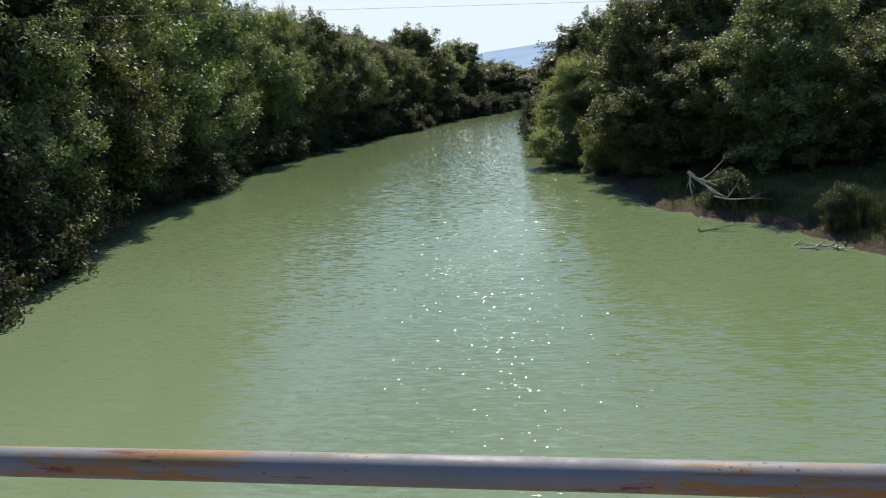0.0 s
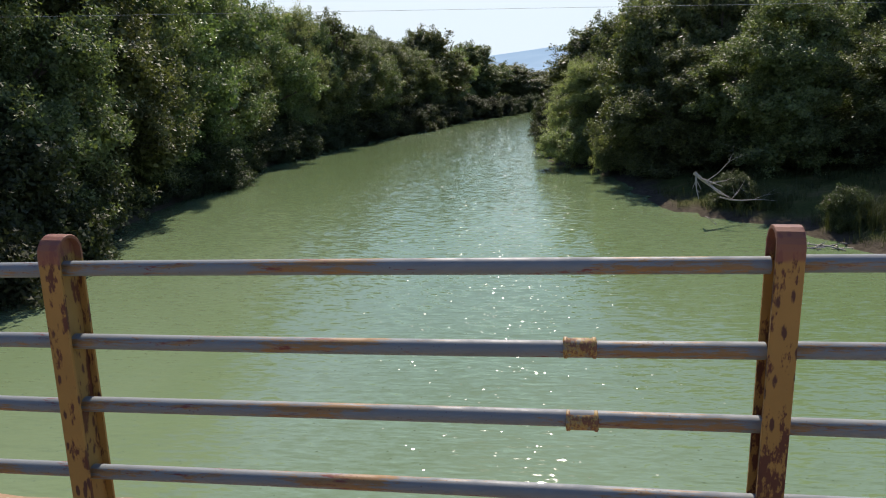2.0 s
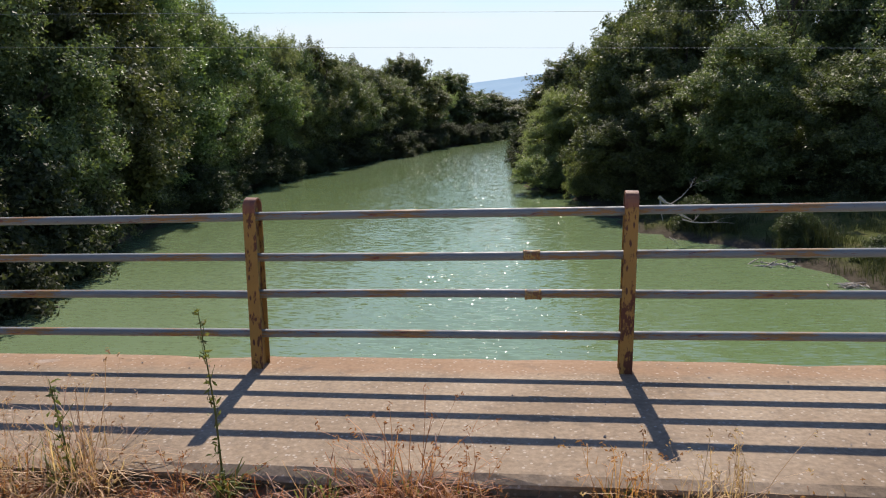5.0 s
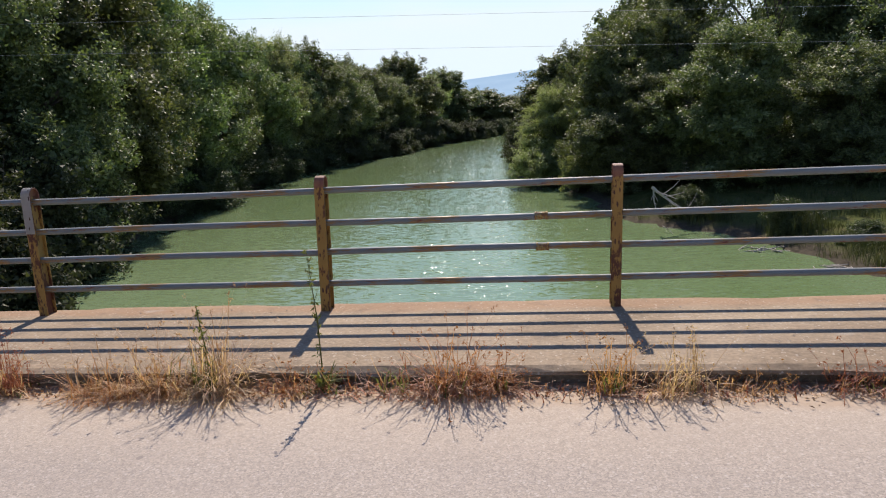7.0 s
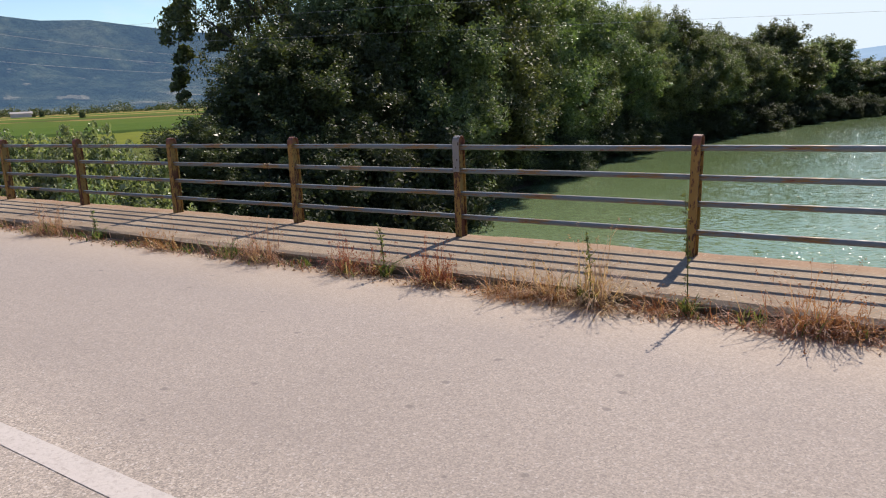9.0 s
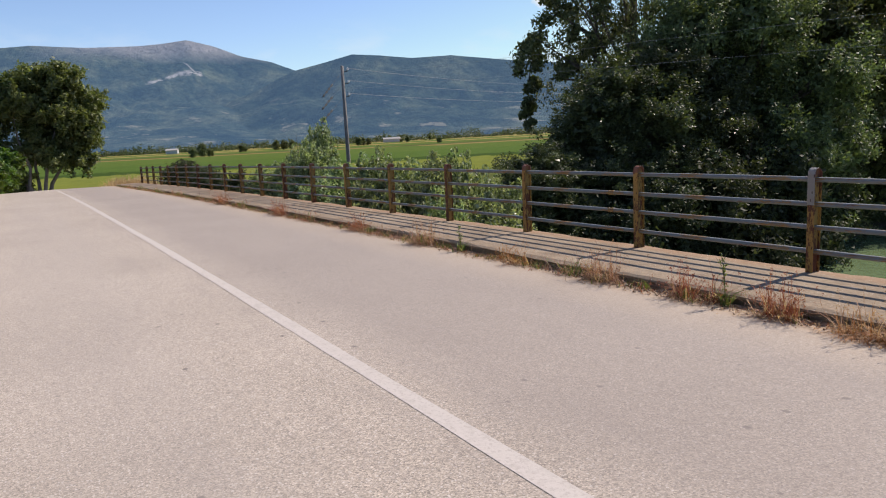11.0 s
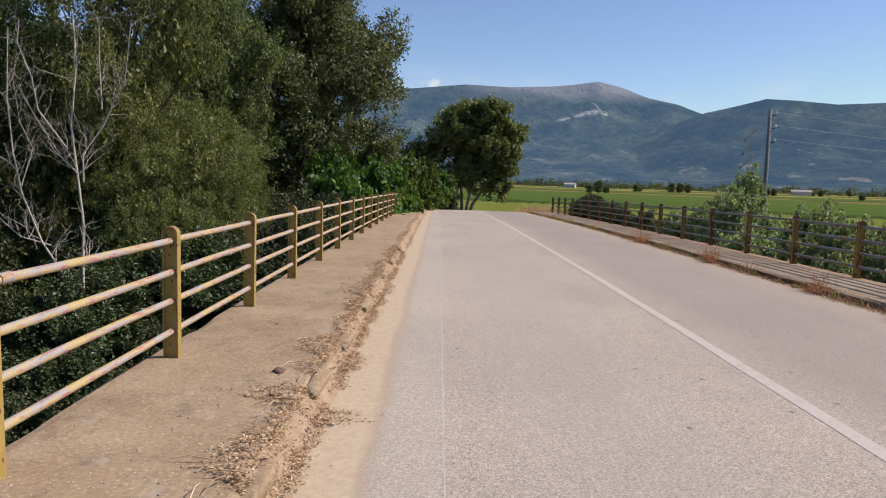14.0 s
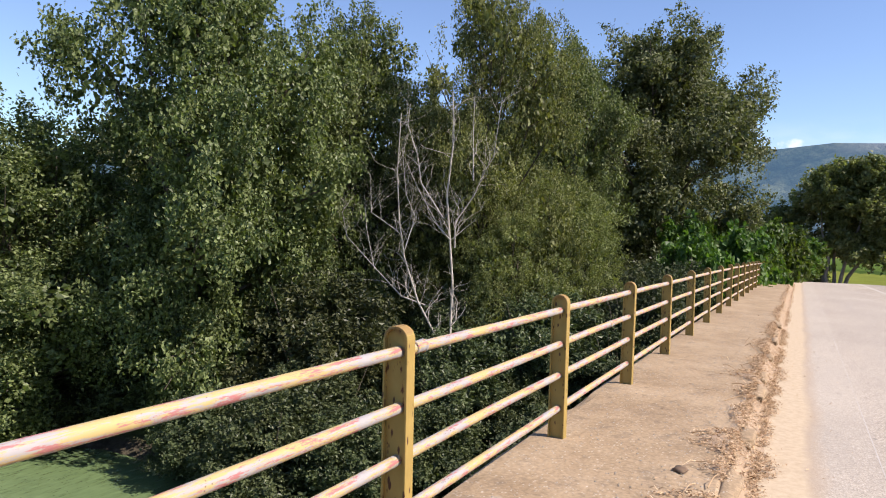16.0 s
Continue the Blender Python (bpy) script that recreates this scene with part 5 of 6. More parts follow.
def stalks(rng, roots, count, length, rise, wide, spread=0.03, toward=(0.0, -0.35), twigs=0.6, wild=24, segs=4):
    """Thin dry stalks that rise, bend over and fork into short twigs; rise is the usual climb in degrees."""
    roots = np.asarray(roots, dtype=float)
    n = len(roots) * count
    p = np.repeat(roots[:, :3], count, axis=0) + np.concatenate([rng.normal(size=(n, 2)) * spread, np.zeros((n, 1))], axis=1)
    ln = length * np.repeat(roots[:, 3], count) * (0.4 + 0.9 * rng.random(n) ** 1.3)
    a = rng.random(n) * 2 * np.pi
    out = np.stack([np.cos(a) + toward[0], np.sin(a) + toward[1]], axis=1)
    out /= np.linalg.norm(out, axis=1, keepdims=True) + 1e-6
    el = np.radians(np.clip(rise + rng.normal(size=n) * wild, -25, 88))
    bend = np.radians(rng.normal(size=n) * 14 - 14)

    def ribbon(p, out, el, bend, ln, w, segs):
        rows, joints = [], []
        for k in range(segs + 1):
            s = np.stack([-out[:, 1], out[:, 0], np.zeros(len(p))], axis=1) * (w * (1 - 0.6 * k / segs))[:, None]
            rows += [p - s, p + s]
            joints.append((p, el))
            d = np.concatenate([out * np.cos(el)[:, None], np.sin(el)[:, None]], axis=1)
            p = p + d * (ln / segs)[:, None]
            el = el + bend
        v = np.stack(rows, axis=1).reshape(-1, 3)
        i = np.arange(len(out))[:, None] * (2 * segs + 2)
        f = np.concatenate([i + np.array([[2 * k, 2 * k + 1, 2 * k + 3, 2 * k + 2]]) for k in range(segs)])
        return v, f, joints

    v, f, joints = ribbon(p, out, el, bend, ln, wide * (0.6 + 0.8 * rng.random(n)), segs)
    sets = [(v, f)]
    for k in (2, 3) if twigs else ():
        pick = rng.random(n) < twigs
        turn = rng.normal(size=pick.sum()) * 0.9
        o = out[pick]
        o2 = np.stack([o[:, 0] * np.cos(turn) - o[:, 1] * np.sin(turn), o[:, 0] * np.sin(turn) + o[:, 1] * np.cos(turn)], axis=1)
        q, e = joints[k][0][pick], joints[k][1][pick]
        v, f, _ = ribbon(q, o2, e + rng.normal(size=len(q)) * 0.5, bend[pick] * 0.5, ln[pick] * (0.12 + 0.22 * rng.random(len(q))), np.full(len(q), wide * 0.7), 2)
        sets.append((v, f))
    tips = joints[segs][0]
    return join_arrays(*sets), tips


def seed_heads(rng, tips, size):
    """Loose seed heads on some of the stalks' tips."""
    tips = tips[tips[:, 2] > np.percentile(tips[:, 2], 45)]
    return leaf_arrays(rng, tips, np.full(len(tips), size * 0.8), 5, size, 1.4, 0.35)


def kerb_weeds():
    rng = np.random.default_rng(81)
    spots = []
    for x in np.arange(-44, 9, 0.085):
        z = float(arch(x)) - 0.112
        s = (0.3 + 0.9 * abs(math.sin(x * 1.9) * math.sin(x * 0.7 + 1)) ** 1.5 + 0.25 * rng.random()) * (1.35 if x < -8 else 1.0 if x > -3 else 1.2)
        if rng.random() < 0.8:
            spots.append((x, -1.235 - 0.09 * rng.random(), z, s))
    (v, f), _ = stalks(rng, spots, 9, 0.19, 34, 0.0028, 0.05)
    tagged(part("dry_grass", mesh_of("dry_grass", v, f, STRAW)), "straw-coloured dry grass along the kerb", "dry grass", kind="stuff")
    (v, f), _ = stalks(rng, [s for s in spots if rng.random() < 0.5], 13, 0.15, 30, 0.0036, 0.06, twigs=0.9)
    tagged(part("dry_weeds", mesh_of("dry_weeds", v, f, RUSSET)), "reddish dry weeds in the gutter", "weeds", kind="stuff")
    low = blades(rng, [s for s in spots if rng.random() < (0.34 if s[0] < -3 else 0.14)], 14, 0.12, 0.05, 0.006, 0.9)
    tagged(part("green_weeds", mesh_of("green_weeds", *low, GREEN)), "small green weeds along the kerb", "weeds", kind="stuff")
    # dark crumbs and dead bits at the foot of the kerb
    n = 9000
    x = -30 + 37 * rng.random(n)
    y = -1.215 - 0.10 * np.abs(rng.normal(size=n))
    c = np.stack([x, y, arch(x) - 0.108 + 0.012 * rng.random(n)], axis=1)
    v, f = leaf_arrays(rng, c, np.full(n, 0.01), 1, 0.035, slim=0.35)
    tagged(part("dead_bits", mesh_of("dead_bits", v, f, LITTER)), "dark dead leaves and chaff at the foot of the kerb", "dead leaves", kind="stuff")


def big_tuft(label, seed, x, length, rise, reach, n, height_share, material, green=0.0):
    """A tangled clump: stalks from a short stretch of gutter, fallen straw below, some green shoots."""
    rng = np.random.default_rng(seed)
    ob = thing("grass_tuft", label, "dry grass", group="tufts along the kerb")
    n = int(n * 3.6)
    k = max(3, int(reach * 14))
    roots = [(reach * (2 * (i + rng.random()) / k - 1), 0.03 * rng.normal(), 0, 0.6 + 0.6 * rng.random()) for i in range(k)]
    up, tips = stalks(rng, roots, max(3, int(n * height_share / k)), length, rise, 0.0024, 0.03)
    fallen, _ = stalks(rng, roots, max(3, int(n * (1 - height_share) / k)), length * 0.75, 14, 0.0036, 0.05, (0.1, -0.6), 0.9)
    heads = seed_heads(rng, tips, 0.018)
    tagged(part("dry_growth", mesh_of("dry_growth", *join_arrays(up, heads), material), None, ob), kind="stuff")
    tagged(part("fallen_straw", mesh_of("fallen_straw", *fallen, STRAW if material is RUSSET or seed % 2 else RUSSET), None, ob), kind="stuff")
    if green:
        v, f = blades(rng, [(r[0] * 0.6, 0, 0, 1) for r in roots[:4]], 7, green, 0.03, 0.0035, 0.6)
        tagged(part("green_growth", mesh_of("green_growth", v, f, GREEN), None, ob, "fresh green shoots"), kind="stuff")
    set_at(ob, x, -1.255, float(arch(x)) - 0.113)


def tall_weed(x, y, height, seed):
    rng = np.random.default_rng(seed)
    ob = thing("tall_weed", "tall thin green weed with small leaves at the kerb", "weed", group="weeds at the kerb")
    z = float(arch(x)) - 0.115
    top = Vector((-0.03, -0.01, height))
    paths = [[((0, 0, -0.02), 0.005), (top * 0.5 + Vector((0.012, 0, 0)), 0.004), (top, 0.0015)]]
    for k in range(5):
        b = top * (0.4 + 0.11 * k)
        paths.append([(b, 0.0022), (b + Vector((rng.normal() * 0.03, rng.normal() * 0.03, 0.08)), 0.001)])
    part("stem", tube_mesh("stem", paths, GREEN, 5), None, ob)
    n = 40
    f0 = rng.random(n)
    c = np.stack([rng.normal(size=n) * 0.014 - 0.03 * f0, rng.normal(size=n) * 0.014, f0 * height * 1.02], axis=1)
    leaves = leaf_arrays(rng, c, np.full(n, 0.008), 2, 0.036, slim=0.3)
    low = blades(rng, [(0, 0, 0, 1)], 30, 0.15, 0.03, 0.008, 1.2)
    tagged(part("leafage", mesh_of("leafage", *join_arrays(leaves, (low[0], low[1])), GREEN), None, ob), kind="stuff")
    set_at(ob, x, y, z)


def bank_grass():
    rng = np.random.default_rng(91)
    spots = []
    for _ in range(900):
        x, y = 6 + 26 * rng.random(), 14 + 24 * rng.random()
        edge = float(np.interp(y, RIGHT_Y, RIGHT_X))
        if x > edge + 0.5:
            spots.append((x, y, gz(x, y) - 0.03, 0.35 + 0.5 * rng.random()))
    for cx, cy, s in ((11.9, 27.0, 1.5), (12.5, 26.5, 1.4), (12.2, 27.8, 1.6), (13.4, 23.0, 0.7), (14.2, 22.4, 0.8), (13.6, 21.4, 0.7), (9.6, 30.8, 1.2), (9.0, 31.6, 1.3), (10.2, 31.2, 1.1), (15, 20, 0.9), (16, 24, 1.2)):
        for _ in range(14):
            x, y = cx + rng.normal() * 0.4, cy + rng.normal() * 0.4
            spots.append((x, y, gz(x, y) - 0.03, s * (0.7 + 0.4 * rng.random())))
    v, f = blades(rng, spots, 26, 0.8, 0.22, 0.010, 0.5)
    tagged(part("bank_grass", mesh_of("bank_grass", v, f, REED)), "rank green grass and reeds on the gravel bank", "grass", kind="stuff")
    # tall grass on the verges at the end of the bridge
    spots = []
    for _ in range(900):
        x = -46 - 34 * rng.random()
        side = rng.random() < 0.6
        y = -8.3 - 2.2 * rng.random() if side else -0.9 + 2.4 * rng.random()
        spots.append((x, y, gz(x, y) - 0.02, 0.5 + 0.6 * rng.random()))
    v, f = blades(rng, spots, 22, 0.75, 0.25, 0.010, 0.6)
    tagged(part("verge_grass", mesh_of("verge_grass", v, f, STRAW)), "long dry grass on the road verge", "grass", kind="stuff")
    spots = []
    for _ in range(700):
        x, y = -9 - 36 * rng.random(), (1.5 + 9 * rng.random()) if rng.random() < 0.6 else -9.8 - 3 * rng.random()
        spots.append((x, y, gz(x, y) - 0.02, 0.7 + 0.7 * rng.random()))
    v, f = blades(rng, spots, 20, 0.9, 0.3, 0.011, 0.5)
    tagged(part("undergrowth", mesh_of("undergrowth", v, f, REED)), "green undergrowth below the bridge edge", "grass", kind="stuff")


def rough_line(rng, n, *scales):
    """A rough random line with wiggles at several scales."""
    out = np.zeros(n)
    for size, amp in scales:
        w = np.hanning(size * 2 + 3)
        out += amp * np.convolve(rng.normal(size=n + len(w)), w / np.sqrt((w * w).sum()), "same")[len(w) // 2:len(w) // 2 + n]
    return out


def flat_bits(rng, p, size, slim):
    """Curled bits of leaf that lie about flat."""
    n = len(p)
    nor = unit(rng.normal(size=(n, 3)) * 0.30 + np.array([0, 0, 1.0]))
    t = unit(np.cross(nor, rng.normal(size=(n, 3))))
    b = np.cross(nor, t)
    big = size * (0.4 + 1.3 * rng.random(n) ** 2)[:, None]
    lift = nor * big * 0.12
    v = np.stack([p - t * big / 2, p + b * big * slim / 2 + lift, p + t * big / 2, p - b * big * slim / 2 + lift], axis=1).reshape(-1, 3)
    return v, np.arange(n * 4).reshape(n, 4)


def litter():
    """Dead leaves and soil along the worn south kerb."""
    rng = np.random.default_rng(101)
    xs = np.arange(-45, 6, 0.03)
    # heaps: x, half length, reach over the footway, reach over the road
    piles = [(-1.5, 0.30, 0.22, 0.12), (-2.35, 0.34, 0.34, 0.10), (-3.35, 0.15, 0.52, 0.36), (-3.1, 0.45, 0.14, 0.12), (-4.1, 0.22, 0.22, 0.12), (-4.75, 0.34, 0.46, 0.18), (-5.7, 0.45, 0.16, 0.10), (-6.7, 0.35, 0.22, 0.12),
             (-7.7, 0.30, 0.46, 0.14), (-8.8, 0.6, 0.24, 0.16), (-10.6, 0.7, 0.3, 0.12), (-13, 1.2, 0.22, 0.12), (-17, 2, 0.2, 0.12), (-24, 4, 0.2, 0.12), (-34, 6, 0.2, 0.12), (-0.6, 0.6, 0.3, 0.15), (0.8, 1.2, 0.3, 0.15)]
    piles += [(-15 + 17.5 * rng.random(), 0.06 + 0.2 * rng.random(), 0.05 + 0.16 * rng.random() ** 2, 0.04 + 0.10 * rng.random() ** 2) for _ in range(26)]
    heap = np.max([p[2] * np.exp(-((xs - p[0]) / (p[1] * 0.8)) ** 2) for p in piles], axis=0)
    width = np.clip(0.06 + 0.62 * heap + rough_line(rng, len(xs), (22, 0.03), (6, 0.02), (2, 0.01)), 0.03, 0.5)
    lift = np.clip(0.006 + 0.05 * heap + rough_line(rng, len(xs), (14, 0.005), (3, 0.005)), 0.0, 0.05)
    k = 8
    v = np.zeros((len(xs), k, 3))
    for j in range(k):
        f = j / (k - 1)
        yy = -7.68 - 0.09 * f - width * f
        hump = np.sin(np.pi * f) ** 0.7 * (lift + 0.004 * rng.normal(size=len(xs)))
        basez = np.interp(-yy, [7.74, 7.84, 7.90], [-0.107, -0.02, 0.034])
        v[:, j, 0], v[:, j, 1], v[:, j, 2] = xs, yy + rng.normal(size=len(xs)) * 0.006, arch(xs) + basez + hump - 0.006 * (j in (0, k - 1))
    i = (np.arange(len(xs) - 1)[:, None] * k + np.arange(k - 1)[None, :]).ravel()
    tagged(part("soil", mesh_of("soil", v.reshape(-1, 3), np.stack([i, i + k, i + k + 1, i + 1], axis=1), SOIL, True)), "ridge of dry sandy soil against the broken kerb", "soil", kind="stuff")
    share = np.array([min(p[1], 0.9) * 2 * (p[2] + 0.12) for p in piles])
    n = 70000
    k = rng.choice(len(piles), n, p=share / share.sum())
    pl = np.array(piles)[k]
    sx = rng.uniform(-1.15, 1.15, n)
    x = pl[:, 0] + sx * pl[:, 1]
    room = np.sqrt(np.clip(1.02 - sx * sx, 0.015, 1)) * (0.78 + 0.16 * np.sin(x * 23) + 0.14 * np.sin(x * 61 + 1)) + 0.1 * rng.normal(size=n) ** 2 * 0.6
    draw = rng.random(n)
    y = np.where(draw < 0.5, -7.85 - 0.80 * pl[:, 2] * room * rng.random(n) ** 1.35, np.where(draw < 0.84, -7.75 + pl[:, 3] * room * rng.random(n) ** 1.4, -7.78 + 0.05 * rng.normal(size=n))) + 0.012 * rng.normal(size=n)
    base = np.interp(-y, [7.74, 7.84, 7.90], [-0.101, 0.0, 0.047])
    z = arch(x) + base + (0.004 + 0.060 * room * np.exp(-np.abs(y + 7.80) * 4)) * rng.random(n) ** 1.4
    c = np.stack([x, y, z], axis=1)
    straws, _ = stalks(rng, np.concatenate([c[:16000], np.ones((16000, 1))], axis=1), 1, 0.034, 4, 0.0026, 0.0, (0, 0), 0, 9, 2)
    flakes = flat_bits(rng, c[16000:], 0.021, 0.45)
    tagged(part("dead_leaves", mesh_of("dead_leaves", *join_arrays(straws, flakes), LITTER)), "brown straw and dead leaves heaped along the kerb", "dead leaves", kind="stuff")
    # single bits strewn over footway and sand
    n = 600
    x = -20 + 24 * rng.random(n)
    y = np.where(rng.random(n) < 0.55, -7.88 - 0.6 * rng.random(n) ** 3, -7.68 + 0.7 * rng.random(n) ** 3)
    z = arch(x) + np.interp(-y, [7.2, 7.74, 7.84, 7.90], [-0.094, -0.100, 0.0, 0.052])
    v, f = flat_bits(rng, np.stack([x, y, z + 0.003], axis=1), 0.024, 0.4)
    tagged(part("chaff", mesh_of("chaff", v, f, LITTER)), "bits of straw and dead leaf strewn about", "chaff", kind="stuff")
    paths = []
    for _ in range(60):
        xx = -12 + 14 * rng.random()
        p = Vector((xx, -7.88 - 0.3 * abs(rng.normal()) * 0.6, float(arch(xx)) + 0.06))
        d = Vector((rng.normal(), rng.normal(), 0.15 * rng.normal())).normalized() * (0.05 + 0.1 * rng.random())
        paths.append([(p - d, 0.004), (p + Vector((0, 0, 0.02)), 0.003), (p + d, 0.0015)])
    tagged(part("twigs", tube_mesh("twigs", paths, LITTER, 4)), "dry twigs lying on the kerb", "twigs", kind="stuff")


def kerb_lumps():
    """Rounded, worn pieces of the kerb that still show between the heaps."""
    rng = random.Random(17)
    x = -14.0
    while x < 2.5:
        length = 0.3 + 0.5 * rng.random()
        bm = bmesh.new()
        bmesh.ops.create_icosphere(bm, subdivisions=3, radius=1.0)
        for vt in bm.verts:
            p = vt.co.normalized()
            p = Vector([math.copysign(abs(q) ** 0.55, q) for q in p])
            p *= 0.88 + 0.30 * noise.noise(Vector((p.x * 4.5, p.y, p.z)) * 1.5 + Vector((x * 5, 0, 0))) + 0.16 * noise.noise(Vector((p.x * 14, p.y * 3, p.z * 3)) + Vector((x * 3, 7, 0)))
            vt.co = (p.x * length * 0.5, p.y * 0.062, p.z * 0.042)
        ob = part("kerbstone", smooth_all(bm), CONCRETE_B)
        tagged(ob, "worn rounded lump of broken concrete kerb", "kerb", "lumps of broken kerb")
        ob.matrix_basis = pose(x, -7.845 + 0.03 * rng.random(), float(arch(x)) - 0.020 + 0.016 * rng.random(), rng.uniform(-12, 6), rng.uniform(-1.5, 1.5), rng.uniform(-2.5, 2.5))
        x += length + 0.25 + 1.1 * rng.random()


def stone(x, y, s, seed, label="grey stone lying on the footway", z=0.0):
    rng = random.Random(seed)
    bm = bmesh.new()
    bmesh.ops.create_icosphere(bm, subdivisions=2, radius=s)
    for vt in bm.verts:
        vt.co *= 0.75 + 0.5 * noise.noise(vt.co / s * 1.3 + Vector((seed * 3.1, 0, 0)))
        vt.co.z *= 0.4
    ob = part("clod", smooth_all(bm), CLOD)
    tagged(ob, label, "clod", "clods by the kerb")
    ob.matrix_basis = pose(x, y, float(arch(x)) + z + s * 0.22, 0, 0, rng.random() * 360)


def pebbles():
    """Chips of gravel strewn over the footways."""
    rng = np.random.default_rng(111)
    n = 6000
    x = -16 + 22 * rng.random(n)
    north = rng.random(n) < 0.06
    y = np.where(north, -1.1 + 1.15 * rng.random(n) ** 0.7, -7.9 - 1.2 * rng.random(n) ** 1.6)
    s = 0.0025 + 0.007 * rng.random(n) ** 3
    oc = np.array([(1, 0, 0), (0, 1, 0), (-1, 0, 0), (0, -1, 0), (0, 0, 0.8), (0, 0, -0.3)])
    fs = np.array([(0, 1, 4), (1, 2, 4), (2, 3, 4), (3, 0, 4)])
    jit = 0.7 + 0.6 * rng.random((n, 6, 1))
    v = np.stack([x, y, arch(x) + np.where(north, 0.003, 0.050)], axis=1)[:, None, :] + oc[None] * s[:, None, None] * jit
    f = (np.arange(n)[:, None, None] * 6 + fs[None]).reshape(-1, 3)
    tagged(part("gravel", mesh_of("gravel", v.reshape(-1, 3), f, STONE)), "chips of pale gravel scattered on the footways", "gravel", kind="stuff")


# ---- power line ----
def power_line():
    pole = thing("utility_pole", "grey wooden utility pole with three white insulators in the field", "utility pole")
    px, py, top = -44.9, 13.4, 6.35
    base = gz(px, py)
    part("mast", tube_mesh("mast", [[((0, 0, -0.4), 0.15), ((0, 0, (top - base) * 0.5), 0.13), ((0, 0, top - base - 0.02), 0.10), ((0, 0, top - base), 0.02)]], POLE, 12), None, pole)
    arms = (5.98, 5.18, 4.33)
    for z in arms:
        part("bracket", tube_mesh("bracket", [[((0, 0.05, z - base), 0.03), ((0, 0.35, z - base), 0.03), ((0, 0.38, z - base + 0.08), 0.03)]], DARK_METAL, 6), None, pole)
        ins = [((0, 0.38, z - base + 0.06), 0.03), ((0, 0.38, z - base + 0.08), 0.09), ((0, 0.38, z - base + 0.12), 0.09), ((0, 0.38, z - base + 0.14), 0.045), ((0, 0.38, z - base + 0.17), 0.075), ((0, 0.38, z - base + 0.24), 0.05), ((0, 0.38, z - base + 0.26), 0.01)]
        part("insulator", tube_mesh("insulator", [ins], PORCELAIN, 10), None, pole, "white porcelain insulator")
    # strings of dark insulators that carry the river span
    for k, z in enumerate(arms):
        steps = [Vector((0.05, 0, z - base)).lerp(Vector((1.2, -2.0 - 0.12 * k, z - base - 1.75)), i / 16) for i in range(17)]
        part("insulator_string", tube_mesh("insulator_string", [[(p, 0.085 if 7 < i < 16 and i % 2 else 0.010) for i, p in enumerate(steps)]], DARK_METAL, 8), None, pole, "string of dark disc insulators")
    pole.location = (px, py, base)
    spans = []
    for k, z in enumerate(arms):
        if k < 2:
            spans.append((Vector((px + 0.1, py, z - 0.4)), Vector((62, 14.4, z - 0.4 - 4.8)), 0.02, 0.0036))
        spans.append((Vector((px, py + 0.38, z + 0.2)), Vector((-73.5, 68, z + 0.9)), 0.6, 0.011))
    for a, b, sag, r in spans:
        pts = [(a.lerp(b, i / 24) - Vector((0, 0, 4 * sag * (i / 24) * (1 - i / 24))), r) for i in range(25)]
        wire = thing("power_line", "thin bare aluminium power line", "power line", group="power lines")
        part("wire", tube_mesh("wire", [pts], WIRE, 5), None, wire)
    copy_thing(pole, Matrix.LocRotScale((-73.5, 68, gz(-73.5, 68)), Euler((0, 0, radians(-40))), (1, 1, 1.1)))
    copy_thing(pole, Matrix.LocRotScale((62, 14, gz(62, 14)), Euler((0, 0, 0)), (1, 1, 1.1)))


# ---- far fields ----
def far_woods():
    rng = np.random.default_rng(121)
    cs, rs = [], []
    for _ in range(1700):
        a = radians(128 + 75 * rng.random())
        r = 820 + 420 * rng.random()
        h = 3.2 + 10 * rng.random() ** 4
        for k in range(3):
            cs.append((r * math.cos(a) + rng.normal() * 5, r * math.sin(a) + rng.normal() * 5, -5 + h * (0.3 + 0.22 * k)))
            rs.append(h * (0.62 - 0.08 * k))
    v, f = leaf_arrays(rng, np.array(cs), np.array(rs), 22, 1.7, 0.8, 0.9)
    tagged(part("far_woods", mesh_of("far_woods", v, f, LEAF_SHADE)), "dark line of woods along the foot of the mountains", "woods", kind="stuff")
    tree = make_tree("tree", "round dark tree standing alone in the fields", LEAF, 122, height=9, width=8, low=0.12, n=14, sprays=170, length=1.1, count=40, size=0.4)
    rows = []
    for x, y, s in ((-345, 64, 0.85), (-350, 69, 1.05), (-352, 73, 0.8), (-480, 122, 0.9), (-500, 130, 0.8), (-520, 158, 1.2), (-524, 165, 1.35), (-530, 173, 1.1), (-480, 205, 1.1), (-484, 210, 1.2), (-488, 216, 0.9),
                    (-560, 285, 0.9), (-380, 213, 0.75), (-640, 352, 0.9), (-600, 300, 0.7)):
        rows.append((x, y, gz(x, y) - 0.2, 40 * x, s * 0.62, s * (0.5 + 0.2 * abs(math.sin(x)))))
    copies(tree, rows)


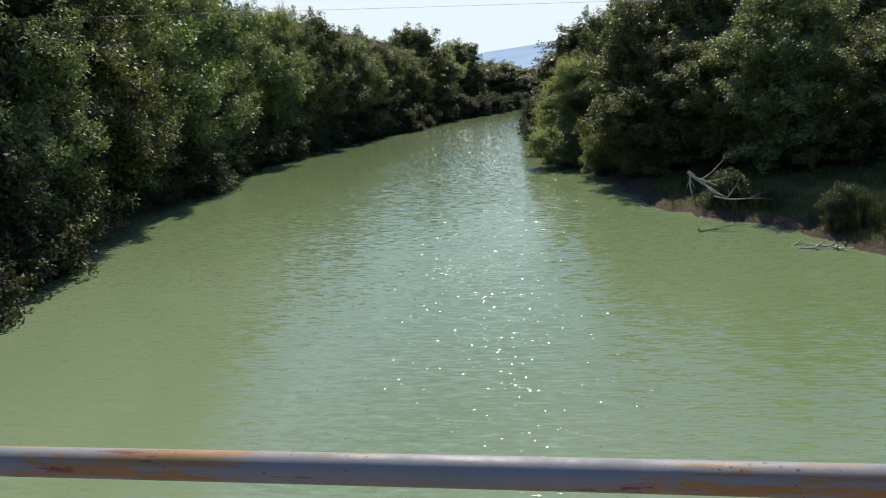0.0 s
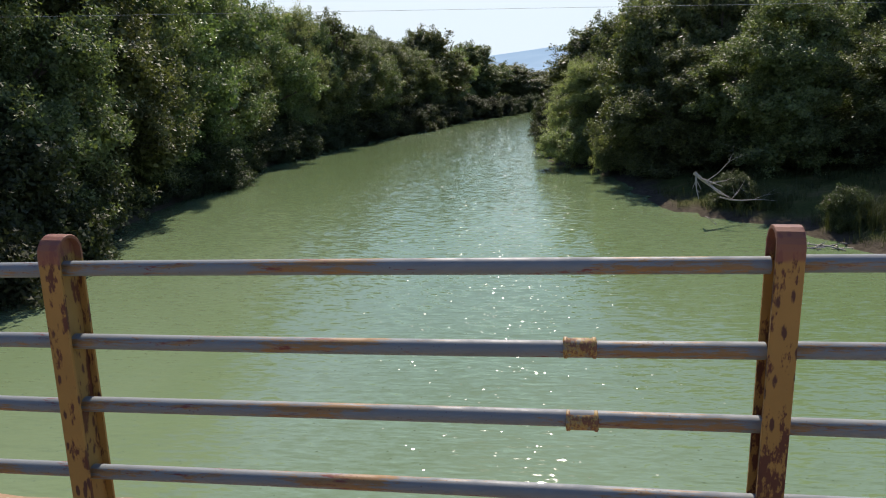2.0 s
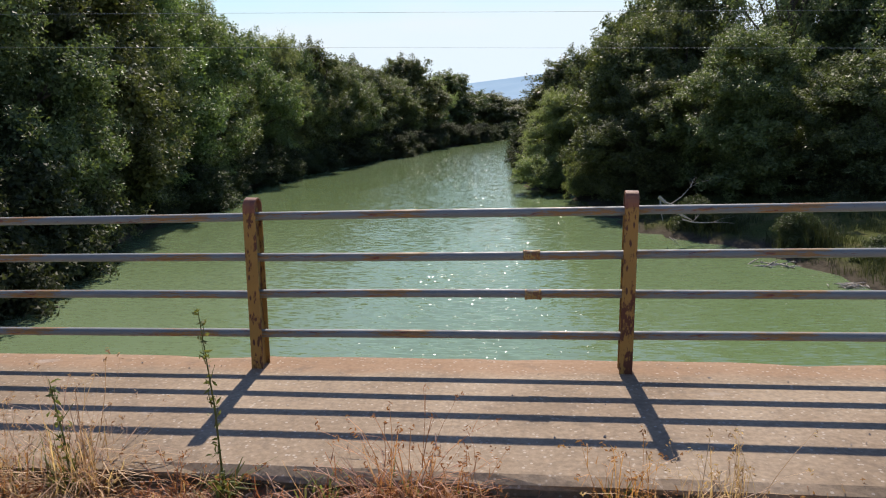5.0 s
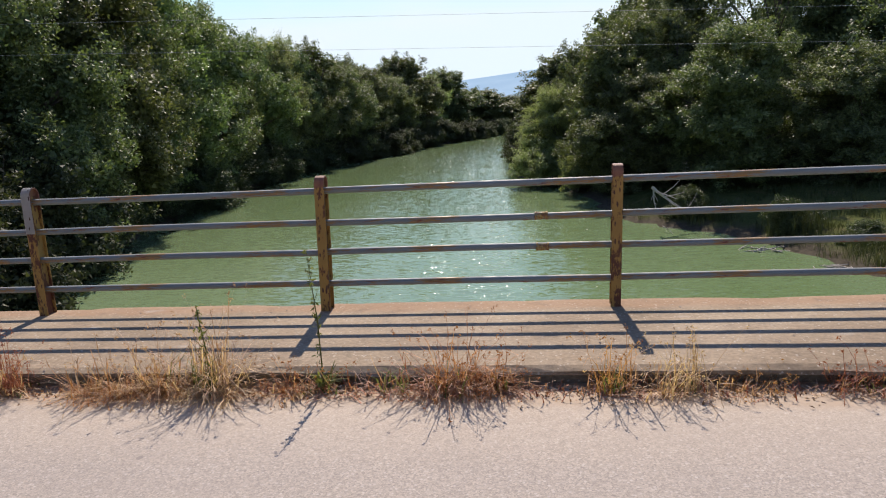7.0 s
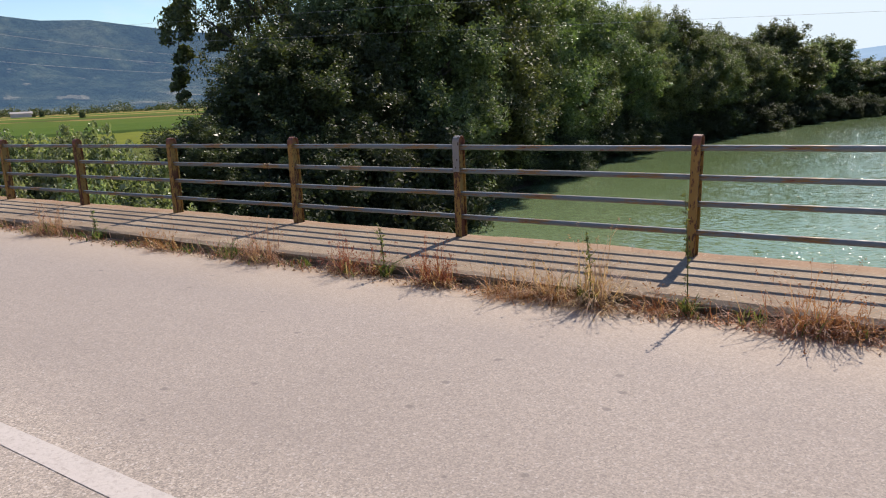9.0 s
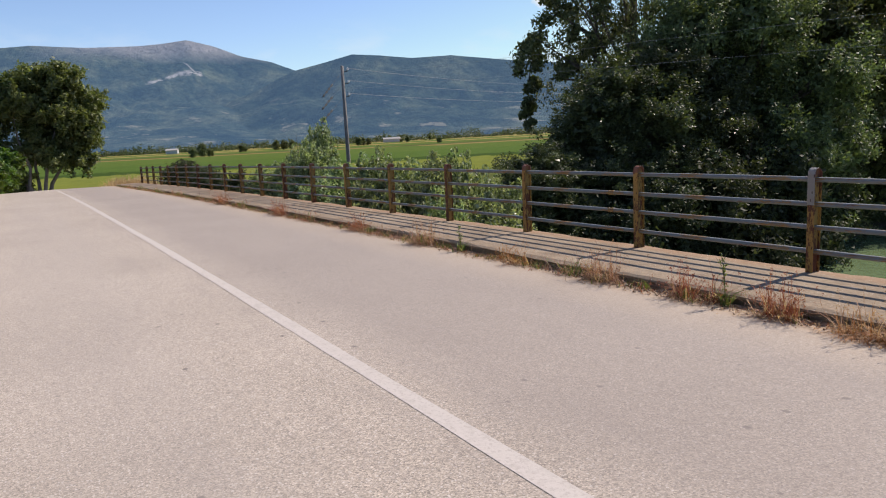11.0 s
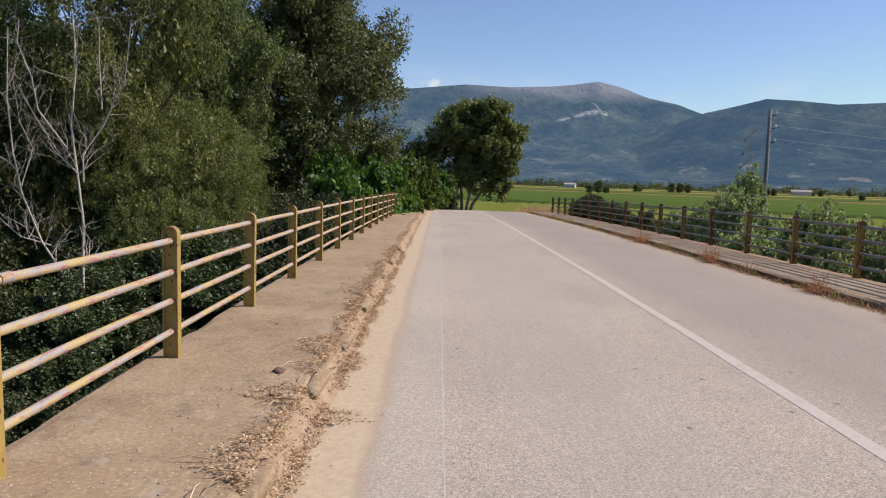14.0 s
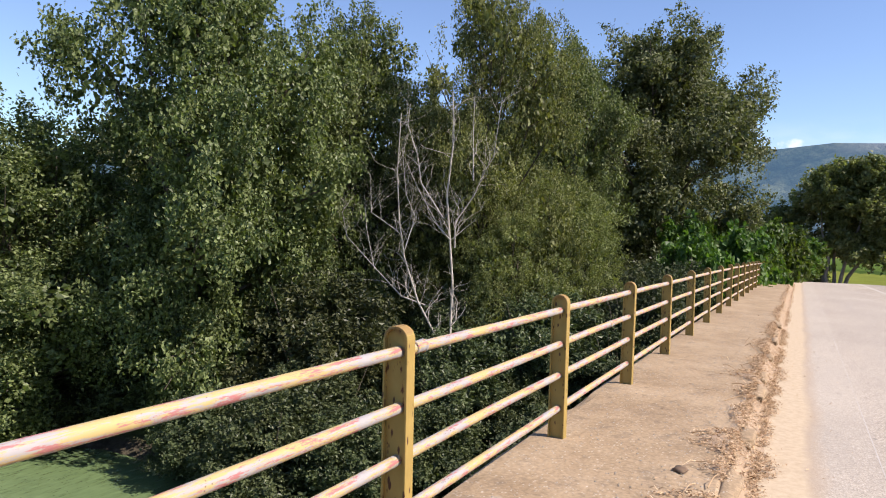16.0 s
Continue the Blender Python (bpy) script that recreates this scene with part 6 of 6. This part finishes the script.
def farm(x, y, turn, length, label):
    ob = thing("farm_building", label, "farm building", group="farm buildings in the fields")
    bm = bmesh.new()
    bmesh.ops.create_cube(bm, size=1, matrix=Matrix.Translation((0, 0, 1.6)) @ Matrix.Diagonal((length, 8, 3.2, 1)))
    part("wall", bm, PLASTER, ob)
    bm = bmesh.new()
    a = [bm.verts.new((sx * (length / 2 + 0.4), yy, z)) for sx in (-1, 1) for yy, z in ((-4.5, 3.15), (0, 4.6), (4.5, 3.15), (0, 4.35))]
    for q in ((0, 4, 5, 1), (1, 5, 6, 2), (2, 6, 7, 3), (3, 7, 4, 0), (0, 1, 2, 3), (4, 7, 6, 5)):
        bm.faces.new([a[i] for i in q])
    part("roof", bm, ROOF, ob)
    ob.matrix_basis = pose(x, y, gz(x, y) - 0.05, 0, 0, turn)


river_trees()
lone_tree()
hanging_branch()
banks()
field_bushes()
dead_tree()
bare_tree()
snag()
power_line()
far_woods()
farm(-640, 310, 60, 16, "long low white farm building in the fields")
farm(-700, 118, 70, 10, "small white farm house at the foot of the hills")
kerb_weeds()
for row in (("tall tangled dry grass with seed heads and fallen straw", 1, -0.42, 0.52, 58, 0.34, 210, 0.24, STRAW, 0.28), ("leaning straw heap fallen over the gutter", 8, -0.8, 0.42, 30, 0.30, 200, 0.3, STRAW, 0.0),
            ("spread dry tuft drooping over the gutter", 2, 1.17, 0.36, 34, 0.22, 190, 0.5, RUSSET, 0.0), ("thin upright dry tuft with green shoots", 4, 1.88, 0.28, 64, 0.10, 32, 0.5, RUSSET, 0.12),
            ("upright orange straw tuft at the kerb", 3, 2.24, 0.32, 66, 0.10, 40, 0.6, STRAW, 0.08), ("low orange-red weeds in the gutter", 7, 2.62, 0.13, 24, 0.2, 70, 0.4, RUSSET, 0.0), ("low red weeds in the gutter", 9, 3.1, 0.2, 44, 0.18, 60, 0.5, RUSSET, 0.08),
            ("reddish dry weed tuft at the kerb", 5, -1.62, 0.36, 60, 0.16, 110, 0.5, RUSSET, 0.0), ("reddish weed tuft at the kerb", 6, -2.5, 0.30, 50, 0.25, 130, 0.4, RUSSET, 0.1), ("low dry tuft at the kerb", 10, 0.2, 0.22, 34, 0.16, 90, 0.4, RUSSET, 0.0),
            ("leaning dry tuft at the kerb", 11, -3.6, 0.32, 45, 0.25, 120, 0.5, STRAW, 0.0), ("low red weeds at the kerb", 12, -5.2, 0.25, 40, 0.3, 120, 0.4, RUSSET, 0.1), ("dry tuft at the kerb", 13, -7.4, 0.30, 55, 0.2, 110, 0.5, STRAW, 0.0),
            ("dry reddish tuft at the kerb", 14, -9.8, 0.30, 50, 0.3, 130, 0.5, RUSSET, 0.0), ("bushy red-brown tuft at the kerb", 15, -14.2, 0.4, 50, 0.4, 180, 0.5, RUSSET, 0.0), ("bushy dry tuft at the kerb", 16, -19.5, 0.42, 50, 0.5, 180, 0.5, RUSSET, 0.0)):
    big_tuft(*row)
tall_weed(0.33, -1.25, 0.80, 1)
tall_weed(-0.32, -1.27, 0.52, 2)
tall_weed(-2.15, -1.26, 0.45, 3)
tall_weed(-6.4, -1.26, 0.34, 4)
bank_grass()
litter()
stone(-3.86, -8.1, 0.055, 1, "clod of dry brown earth on the footway", 0.045)
kerb_lumps()
pebbles()
